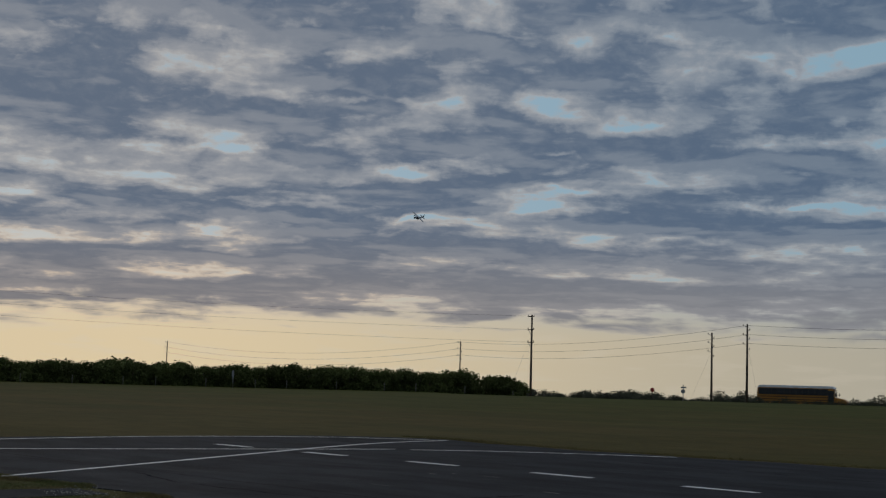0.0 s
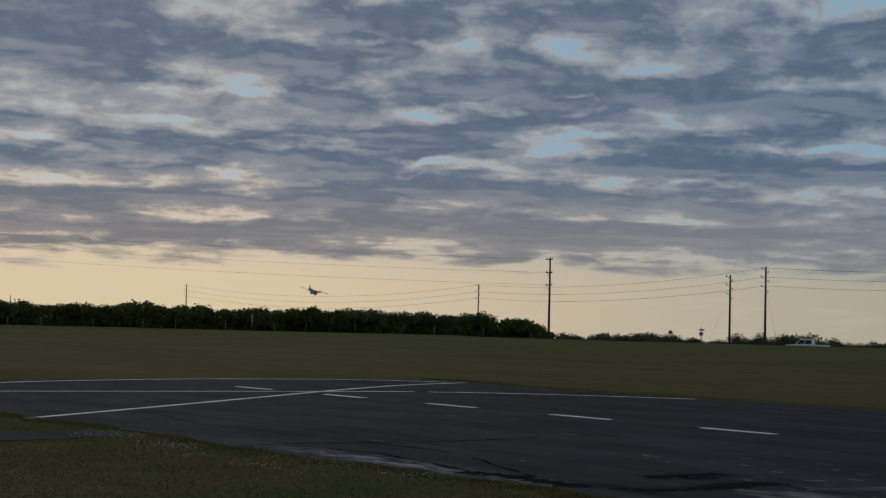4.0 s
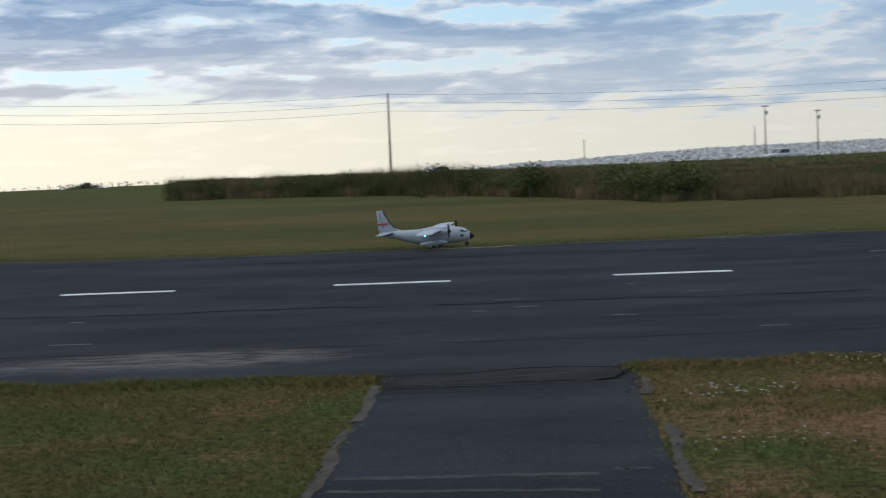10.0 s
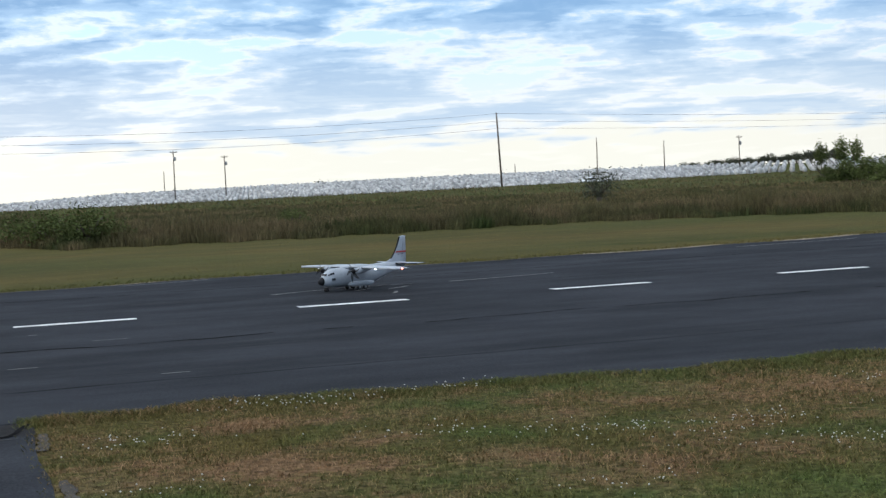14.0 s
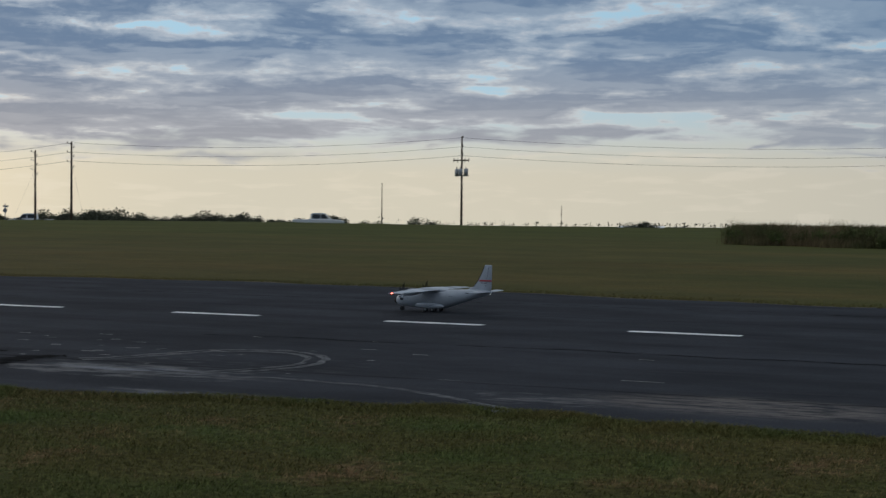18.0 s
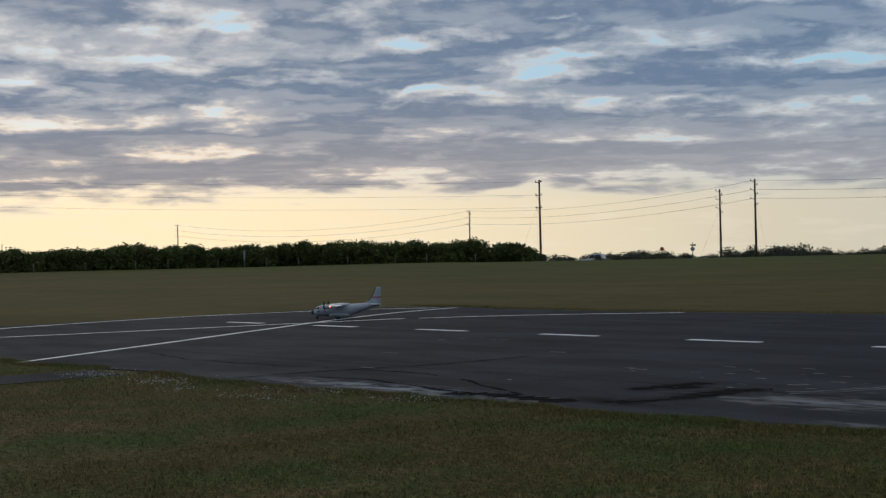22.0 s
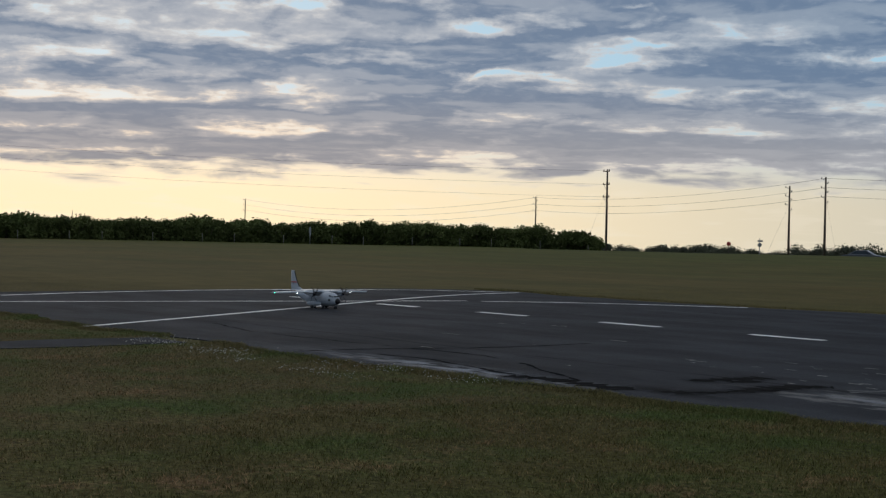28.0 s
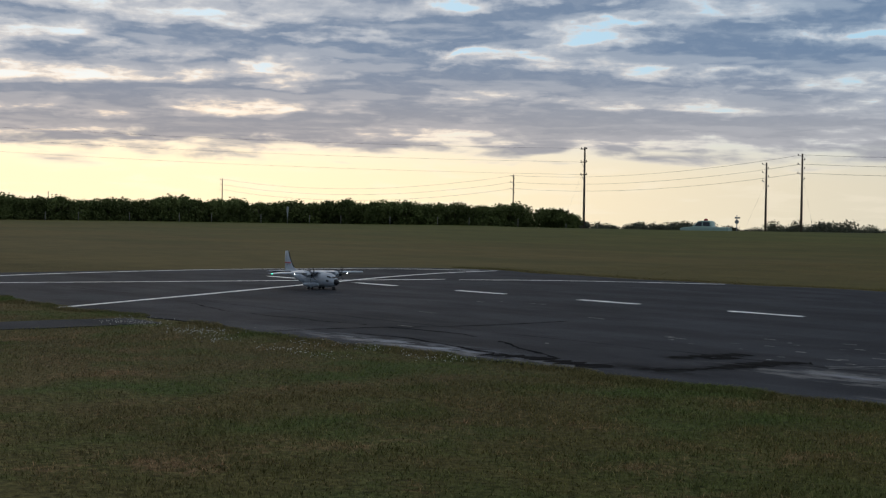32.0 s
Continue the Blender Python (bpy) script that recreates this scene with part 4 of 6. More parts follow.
def build_lawn():
    n = 640000
    x = np.concatenate([rng_.uniform(-27, 16, 400000), rng_.uniform(-11, 11, 240000)])
    y = 3.4 + (11.6 - 3.4) * rng_.uniform(0, 1, n) ** 0.85
    en = np.array([edge_near(v) for v in np.arange(-28, 17, 0.05)])
    e = np.interp(x, np.arange(-28, 17, 0.05), en)
    near_edge = np.exp(-((e - y) / 0.25) ** 2)
    edge = rng_.uniform(0, 1, n) < 0.16
    y = np.where(edge, e + 0.06 - rng_.uniform(0, 1, n) ** 1.5 * 0.35, y)
    near_edge = np.exp(-((e - y) / 0.25) ** 2)
    keep = (y < e + 0.07) & ~((x > -0.90 + 0.10 * rng_.uniform(0, 1, n) ** 2) & (x < 0.95 - 0.12 * rng_.uniform(0, 1, n) ** 2)) & ~((x > -19.95) & (x < -18.75))
    keep &= np.abs(np.degrees(np.arctan2(x, y)) + 14) < 58
    clump = np.sin(x * 3.1 + 2 * np.sin(y * 2.3)) * np.sin(y * 3.7 + 1.5 * np.sin(x * 1.9))
    keep &= rng_.uniform(0, 1, n) < 0.80 + 0.20 * clump
    x, y, near_edge, clump = x[keep], y[keep], near_edge[keep], clump[keep]
    h = rng_.uniform(0.010, 0.036, len(x)) * (1 + 0.25 * clump) + 0.03 * near_edge * rng_.uniform(0, 1, len(x))
    blades("grass", x, y, np.full(len(x), -0.003), h, rng_.uniform(0.003, 0.0075, len(x)), rng_.uniform(0.3, 1.4, len(x)), M["blade"], "short mown lawn grass, green with straw-brown patches", "grass")
    # grass along the far side of the strip
    n = 26000
    x = rng_.uniform(-40, 45, n)
    e = np.array([edge_far(v) for v in np.arange(-41, 46, 0.1)])
    y = np.interp(x, np.arange(-41, 46, 0.1), e) + rng_.uniform(0, 1, n) ** 2.2 * 1.2 - 0.04
    keep = x > -35
    x, y = x[keep], y[keep]
    blades("grass", x, y, np.zeros(len(x)), rng_.uniform(0.015, 0.042, len(x)), rng_.uniform(0.008, 0.018, len(x)), rng_.uniform(0.2, 0.9, len(x)), M["blade"], "rough grass fringe along the far edge of the strip", "grass")
    # clover heads
    vs, fs = [], []
    spots = CLOVER + [(random.uniform(5.2, 9), random.uniform(5.5, 10.5)) for _ in range(7)] + [(random.uniform(-20, -12), random.uniform(9.0, 10.2)) for _ in range(16)]
    for cx, cy in spots:
        for _ in range(random.randint(18, 46)):
            px, py, r = random.gauss(cx, 0.26), random.gauss(cy, 0.15), random.uniform(0.0038, 0.0068)
            if py > edge_near(px) or -0.9 < px < 1.0:
                continue
            pz, b = random.uniform(0.035, 0.075), len(vs)
            vs += [(px + r, py, pz), (px, py + r, pz), (px - r, py, pz), (px, py - r, pz), (px, py, pz + r), (px, py, pz - r)]
            fs += [(b, b + 1, b + 4), (b + 1, b + 2, b + 4), (b + 2, b + 3, b + 4), (b + 3, b, b + 4), (b + 1, b, b + 5), (b + 2, b + 1, b + 5), (b + 3, b + 2, b + 5), (b, b + 3, b + 5)]
    tagged(put("clover", mesh_of("clover", vs, fs), M["flower"]), "small white clover flowers scattered in the lawn", "flowers", kind="stuff")


def hedge_front(az):
    return float(np.interp(az, [-14, -7, -1, 5, 14, 24, 37, 48], [79, 72, 61, 47, 46.5, 50, 50, 52]))


def build_tall_grass():
    n = 360000
    az = -13.2 + 60.2 * rng_.uniform(0, 1, n) + rng_.normal(0, 0.22, n)
    front = np.interp(az, [-14, -7, -1, 5, 14, 24, 37, 48], [79, 72, 61, 47, 46.5, 50, 50, 52])
    d = front + 0.5 * np.sin(az * 2.1) + 0.3 * np.sin(az * 5.3 + 1) + rng_.normal(0, 0.35, n) + rng_.uniform(0, 1, n) ** 2.1 * 66
    a = np.radians(az)
    x, y = d * np.sin(a), d * np.cos(a)
    deep = d - front
    clump = 0.5 + 0.3 * np.sin(x * 0.55 + np.sin(y * 0.4)) * np.sin(y * 0.47 + 1.3 * np.sin(x * 0.23)) + 0.2 * np.sin(x * 1.9 + 2 * np.sin(y * 0.9))
    big = 0.5 + 0.5 * np.sin(az * 0.9 + 2 * np.sin(az * 0.37))
    tall = np.where(deep < 6, 0.42 + 0.35 * clump + 0.15 * big, 0.18 + 0.22 * clump)
    tall = tall * np.interp(az, [0, 6], [1.35, 0.74])
    h = tall * rng_.uniform(0.35, 1.25, n) * 1.15 * (0.45 + 0.55 * np.clip(deep / 1.2, 0, 1))
    w = rng_.uniform(0.012, 0.034, n) * (1 + deep / 30)
    blades("tall_grass", x, y, height(x, y) - 0.02, h, w, rng_.uniform(0.05, 0.5, n), M["reed"], "tall uncut grass, green and straw-brown, behind the mown field", "tall grass")


def build_rough():
    """Short rough turf between the strip and the uncut grass, and low tussocks on the rise behind it."""
    n = 130000
    x = rng_.uniform(-34, 34, n)
    e = np.interp(x, np.arange(-41, 46, 0.1), np.array([edge_far(v) for v in np.arange(-41, 46, 0.1)]))
    y = e + 0.1 + 20 * rng_.uniform(0, 1, n) ** 1.5
    keep = np.hypot(x, y) < np.interp(np.degrees(np.arctan2(x, y)), [-14, -7, -1, 5, 14, 24, 37, 48], [79, 72, 61, 47, 46.5, 50, 50, 52])
    x, y = x[keep], y[keep]
    blades("grass", x, y, height(x, y) - 0.004, rng_.uniform(0.006, 0.019, len(x)), rng_.uniform(0.006, 0.013, len(x)), rng_.uniform(0.6, 2.2, len(x)), M["blade"], "mown turf between the strip and the uncut grass", "grass")
    n = 60000
    az = rng_.uniform(-4, 46, n)
    d = 62 + 196 * rng_.uniform(0, 1, n) ** 1.3
    x, y = d * np.sin(np.radians(az)), d * np.cos(np.radians(az))
    keep = np.abs(road_side(x, y)) > 6
    x, y, d = x[keep], y[keep], d[keep]
    clump = 0.5 + 0.5 * np.sin(x * 0.21 + 2 * np.sin(y * 0.13)) * np.sin(y * 0.17 + np.sin(x * 0.3))
    blades("tall_grass", x, y, height(x, y) - 0.02, (0.10 + 0.22 * clump) * rng_.uniform(0.5, 1.2, len(x)), rng_.uniform(0.04, 0.10, len(x)), rng_.uniform(0.1, 0.7, len(x)), M["reed"], "low brown and green tussocks on the rise behind the uncut grass", "tall grass")


def build_road():
    ts = np.arange(-420, 620, 10.0)
    ux, uy = 1 / math.hypot(1, ROAD_K), ROAD_K / math.hypot(1, ROAD_K)
    near, far = [], []
    for t in ts:
        x, y = t * ux, ROAD_Y0 + t * uy
        near.append((x + uy * 3.6, y - ux * 3.6))
        far.append((x - uy * 3.6, y + ux * 3.6))
    vs = [(x, y, lie(x, y) + 0.05) for x, y in near] + [(x, y, lie(x, y) + 0.05) for x, y in far]
    n = len(near)
    me = mesh_of("road", vs, [(i, i + 1, n + i + 1, n + i) for i in range(n - 1)])
    tagged(put("road", me, M["asphalt"]), "two-lane asphalt county road behind the field", "road", kind="structure")


build_ground()
build_runway()
build_markings()
build_road()
build_lawn()
build_tall_grass()
build_rough()

# ---------------------------------------------------------------- trees


def leaf_cloud(name, lobes, count, size, seed):
    """A crown: small leaf quads scattered over uneven lobes, with gaps."""
    r = np.random.default_rng(seed)
    vs, n = [], 0
    lobes = np.array(lobes)
    pick = r.integers(0, len(lobes), count)
    d = r.normal(size=(count, 3))
    d /= np.linalg.norm(d, axis=1)[:, None]
    rad = 1 - 0.45 * r.uniform(0, 1, count) ** 2
    lump = 1 + 0.22 * np.sin(d[:, 0] * 5 + pick) * np.sin(d[:, 1] * 6 + 2 * pick) + 0.12 * r.normal(size=count)
    c = lobes[pick, :3] + d * (lobes[pick, 3:6] * (rad * lump)[:, None])
    u = r.normal(size=(count, 3))
    u /= np.linalg.norm(u, axis=1)[:, None]
    w = np.cross(u, r.normal(size=(count, 3)))
    w /= np.linalg.norm(w, axis=1)[:, None]
    s = size * r.uniform(0.5, 1.2, count)[:, None]
    v = np.stack([c - u * s, c - w * s * 0.5, c + u * s, c + w * s * 0.5], 1).reshape(-1, 3)
    return fast_mesh(name, v, np.arange(4 * count).reshape(-1, 4))


def trunk_mesh(name, h, r, limbs, seed):
    r_ = random.Random(seed)
    vs, fs = [], []

    def bar(a, b, ra, rb):
        me = rod("tmp", a, b, ra, rb, 6)
        o = len(vs)
        vs.extend([v.co.copy() for v in me.vertices])
        fs.extend([tuple(o + i for i in p.vertices) for p in me.polygons])
        bpy.data.meshes.remove(me)

    bar((0, 0, -0.1), (0.05, 0, h), r, r * 0.7)
    for i in range(limbs):
        t = 2 * math.pi * i / limbs + r_.uniform(-0.3, 0.3)
        l = h * r_.uniform(0.8, 1.4)
        bar((0.03, 0, h * 0.8), (l * math.cos(t), l * math.sin(t), h + l * 0.9), r * 0.55, r * 0.15)
    return mesh_of(name, vs, fs, True)


def tree_kind(seed, height_, width, leaves, size, mat, label, category="tree", name="tree", low=0.36):
    """One tree: trunk with limbs and a crown of leaves."""
    r = random.Random(seed)
    ob = thing(name, label, category)
    put("trunk", trunk_mesh("trunk", height_ * 0.28, width * 0.045 + 0.03, 5, seed), M["bark"], ob)
    lobes = []
    for i in range(9):
        t = 2 * math.pi * i / 9 + r.uniform(-0.3, 0.3)
        q = width * r.uniform(0.12, 0.30)
        rz = height_ * r.uniform(0.20, 0.30)
        lobes.append((q * math.cos(t), q * math.sin(t), height_ * r.uniform(low, 0.68), width * r.uniform(0.2, 0.3), width * r.uniform(0.2, 0.3), rz))
    lobes.append((0, 0, height_ * 0.70, width * 0.24, width * 0.24, height_ * 0.26))
    put("crown", leaf_cloud("crown", lobes, leaves, size, seed), mat, ob)
    return ob


def plant(kinds, places, group):
    """Sets trees of the given kinds at places (x, y, scale, turn); the first of each kind is used itself."""
    used = set()
    for i, (x, y, s, turn) in enumerate(places):
        k = kinds[i % len(kinds)]
        m = Matrix.LocRotScale((x, y, lie(x, y) - 0.03), Euler((0, 0, turn)), (s, s, s))
        if k.name in used:
            ob = copy_thing(k, m)
            ob.matrix_basis = m
        else:
            ob = k
            used.add(k.name)
            ob.matrix_basis = m
        ob["group"] = group


def build_trees():
    R = random.Random(3)
    grove = [tree_kind(11 + i, 2.75 + 0.15 * i, 3.2, 1900, 0.19, M["leaf"], "dense dark green citrus tree in the grove hedge row", "tree", "citrus_tree", 0.08) for i in range(4)]
    pl = []
    for row in range(3):
        for i in range(52):
            az = -76 + i * (76 - 48.75) / 51 + R.uniform(-0.15, 0.15) + row * 0.2
            d = 172 + 4.0 * row + R.uniform(-0.6, 0.6)
            x, y = polar(az, d)
            k = 0.89 + 0.05 * math.sin(az * 0.9) + R.uniform(-0.04, 0.05)
            pl.append((x, y, k, R.uniform(0, 6.28)))
    plant(grove, pl, "trees of the grove")
    big = [tree_kind(31, 2.9, 4.2, 4600, 0.19, M["leaf"], "broad dark green bush at the end of the grove", "tree", "citrus_tree", 0.04)]
    pl = []
    for az, k in ((-48.2, 0.48), (-47.55, 0.88), (-47.02, 0.93), (-46.62, 0.80)):
        x, y = polar(az, 172)
        pl.append((x, y, k, R.uniform(0, 6.28)))
    plant(big, pl, "trees of the grove")
    far = [tree_kind(41 + i, 2.6 + 0.5 * (i % 2), 3.6 + 0.5 * i, 700, 0.20, M["leaf_far"], "low scrubby tree beyond the road", "tree", "scrub_tree") for i in range(4)]
    pl = []
    for i in range(80):
        az = -47.0 + i * 0.27 + R.uniform(-0.15, 0.15)
        d = R.uniform(212, 236)
        x, y = polar(az, d)
        k = 0.85 + 0.25 * math.sin(az * 1.3) + R.uniform(-0.15, 0.2)
        if az > -28.2:
            k *= 0.75
        if az > -29 and R.random() < 0.4:
            continue
        pl.append((x, y, max(0.4, k * 0.68), R.uniform(0, 6.28)))
    for i in range(90):
        az = -46.9 + i * 0.2 + R.uniform(-0.1, 0.1)
        x, y = polar(az, R.uniform(205, 214))
        pl.append((x, y, R.uniform(0.38, 0.56) * (1 - 0.3 * (az > -31)), R.uniform(0, 6.28)))
    for az, d, k in ((-37.2, 215, 0.9), (-36.4, 214, 0.85), (-35.6, 216, 0.82), (-39.0, 214, 0.8), (-44, 220, 0.75), (-25.3, 235, 0.8), (-24.7, 236, 0.85), (-17.1, 300, 1.0), (-16.6, 300, 1.25), (-16.2, 302, 0.9), (-41.5, 215, 0.85)):
        x, y = polar(az, d)
        pl.append((x, y, k, R.uniform(0, 6.28)))
    for i in range(26):
        az = 28.0 + i * 0.22 + R.uniform(-0.08, 0.08)
        x, y = polar(az, R.uniform(404, 412))
        pl.append((x, y, R.uniform(0.6, 0.9) * (0.75 + 0.04 * i), R.uniform(0, 6.28)))
    plant(far, pl, "scrub beyond the road")
    # the trees at the right end of the uncut grass
    right = [tree_kind(61 + i, 3.3, 4.2, 3200, 0.15, M["leaf"], "dark green roadside tree above the uncut grass", "tree", "roadside_tree", 0.12) for i in range(3)]
    pl = []
    for az, d, k in ((33.2, 113, 0.42), (33.9, 114, 0.55), (34.7, 112, 0.62), (35.6, 111, 0.66), (36.4, 112, 0.82), (37.2, 111, 0.74), (38.1, 111, 0.78), (39.2, 112, 0.80), (40.3, 113, 0.92), (41.5, 112, 0.9), (42.6, 112, 1.0), (36.0, 117, 0.70), (35.1, 108, 0.45), (37.7, 108, 0.5), (38.7, 108, 0.5)):
        x, y = polar(az, d)
        pl.append((x, y, k, R.uniform(0, 6.28)))
    plant(right, pl, "trees above the uncut grass")
    tall = [tree_kind(81 + i, 3.9, 1.35, 1100, 0.10, M["leaf"], "slender tree with a small round crown above the uncut grass", "tree", "slender_tree", 0.62) for i in range(2)]
    pl = [(*polar(az, d), k, R.uniform(0, 6.28)) for az, d, k in ((33.0, 116, 0.86), (33.75, 117, 0.93), (34.25, 115, 0.90), (36.7, 112, 0.98))]
    plant(tall, pl, "slender trees above the uncut grass")
    bush = tree_kind(71, 1.9, 2.6, 1500, 0.08, M["leaf"], "leafy dark green bush standing in the uncut grass", "bush", "bush")
    pl = [(*polar(az, d), k, R.uniform(0, 6.28)) for az, d, k in ((13.4, 52, 0.55), (7.0, 52, 0.45))]
    pl += [(*polar(-13.2 + 0.8 * i + R.uniform(-0.25, 0.25), hedge_front(-13.2 + 0.8 * i) + R.uniform(0.3, 2.2)), R.uniform(0.45, 0.80), R.uniform(0, 6.28)) for i in range(26)]
    plant([bush], pl, "bushes in the uncut grass")
    lone = tree_kind(73, 1.9, 2.7, 1300, 0.07, M["leaf_far"], "lone grey-green bush rising above the uncut grass", "bush", "bush", 0.3)
    plant([lone], [(*polar(24.9, 75), 1.0, 1.0)], "bushes in the uncut grass")


def build_covered_trees():
    """Young trees under white mesh covers, row behind row beyond the road."""
    vs, fs = [], []
    R = random.Random(5)
    ux, uy = polar(31.9, 1.0)
    for row in range(-180, 165):
        for step_ in range(58, 176):
            if R.random() < 0.05:
                continue
            q, p = row * 1.85 + R.uniform(-0.12, 0.12), step_ * 2.5 + R.uniform(-0.25, 0.25)
            x, y = ux * p + uy * q, uy * p - ux * q
            d, az = math.hypot(x, y), math.degrees(math.atan2(x, y))
            if not (262 + 3 * math.sin(az * 2.3) < d < 402 and -3.0 < az < 46):
                continue
            z = lie(x, y)
            r, h, b = R.uniform(0.33, 0.47), R.uniform(0.75, 1.15), len(vs)
            t0, lx, ly = R.uniform(0, 1.5), R.uniform(-0.12, 0.12), R.uniform(-0.12, 0.12)
            for q, zz in ((r * 0.82, z - 0.1), (r, z + h * 0.40), (r * 0.80, z + h * 0.78), (r * 0.25, z + h)):
                for i in range(6):
                    t = t0 + 2 * math.pi * i / 6
                    f = zz - z
                    vs.append((x + q * math.cos(t) + lx * f, y + q * math.sin(t) + ly * f, zz))
            for k in range(3):
                for i in range(6):
                    j = (i + 1) % 6
                    fs.append((b + k * 6 + i, b + k * 6 + j, b + k * 6 + 6 + j, b + k * 6 + 6 + i))
            fs.append(tuple(b + 18 + i for i in range(6)))
    tagged(put("covered_trees", mesh_of("covered_trees", vs, fs), M["cover"]), "rows of young trees under white mesh covers", "orchard", kind="stuff")
    # a thin row of saplings on the skyline
    vs, fs = [], []
    az = -23.5
    while az < -4:
        d = R.uniform(285, 330)
        az += math.degrees(R.uniform(0.9, 2.6) / d)
        x, y = polar(az, d)
        top, z0 = 1.6 + d * math.tan(radians(-0.45 + R.uniform(0.03, 0.13))), lie(x, y)
        for k in range(8):
            s = R.uniform(0.12, 0.3)
            c = Vector((x + R.gauss(0, 0.25), y + R.gauss(0, 0.25), top - s - abs(R.gauss(0, 0.5))))
            u = Vector((R.gauss(0, 1), R.gauss(0, 1), R.gauss(0, 1.4))).normalized() * s
            v = Vector((R.gauss(0, 1), R.gauss(0, 1), R.gauss(0, 1))).normalized() * s * 0.7
            b = len(vs)
            vs += [c - u, c - v, c + u, c + v]
            fs.append((b, b + 1, b + 2, b + 3))
        b = len(vs)
        vs += [(x - 0.06, y, z0), (x + 0.06, y, z0), (x + 0.04, y, top - 0.2), (x - 0.04, y, top - 0.2), (x, y + 0.08, z0), (x, y + 0.06, top - 0.2)]
        fs += [(b, b + 1, b + 2, b + 3), (b + 1, b + 4, b + 5, b + 2), (b + 4, b, b + 3, b + 5)]
    tagged(put("saplings", mesh_of("saplings", vs, fs), M["leaf_far"]), "thin row of small saplings along the skyline", "saplings", kind="stuff")
    # ragged line of distant woods
    vs, fs = [], []
    for i in range(420):
        az = R.uniform(-30, 50)
        d = R.uniform(520, 900)
        x, y = polar(az, d)
        w, h, b = R.uniform(0.8, 2.2), R.uniform(2.0, 4.2) * (0.7 + 0.5 * math.sin(az * 0.8) ** 2), len(vs)
        z = lie(x, y) - (1.5 if az > -6 else 0.0)
        for k in range(7):
            a_, rr = R.uniform(0, 6.28), R.uniform(0.2, 1.0)
            px, py, pz = x + w * rr * math.cos(a_), y + w * rr * math.sin(a_), z + h * R.uniform(0.2, 1.0)
            s, bb = w * 0.28, len(vs)
            u = Vector((R.gauss(0, 1), R.gauss(0, 1), R.gauss(0, 1))).normalized() * s
            v = Vector((R.gauss(0, 1), R.gauss(0, 1), R.gauss(0, 1))).normalized() * s * 0.6
            c = Vector((px, py, pz))
            vs += [c - u, c - v, c + u, c + v]
            fs.append((bb, bb + 1, bb + 2, bb + 3))
    tagged(put("distant_woods", mesh_of("distant_woods", vs, fs), M["leaf_far"]), "ragged line of distant trees along the horizon", "woods", kind="stuff")


# ---------------------------------------------------------------- poles, wires, signs


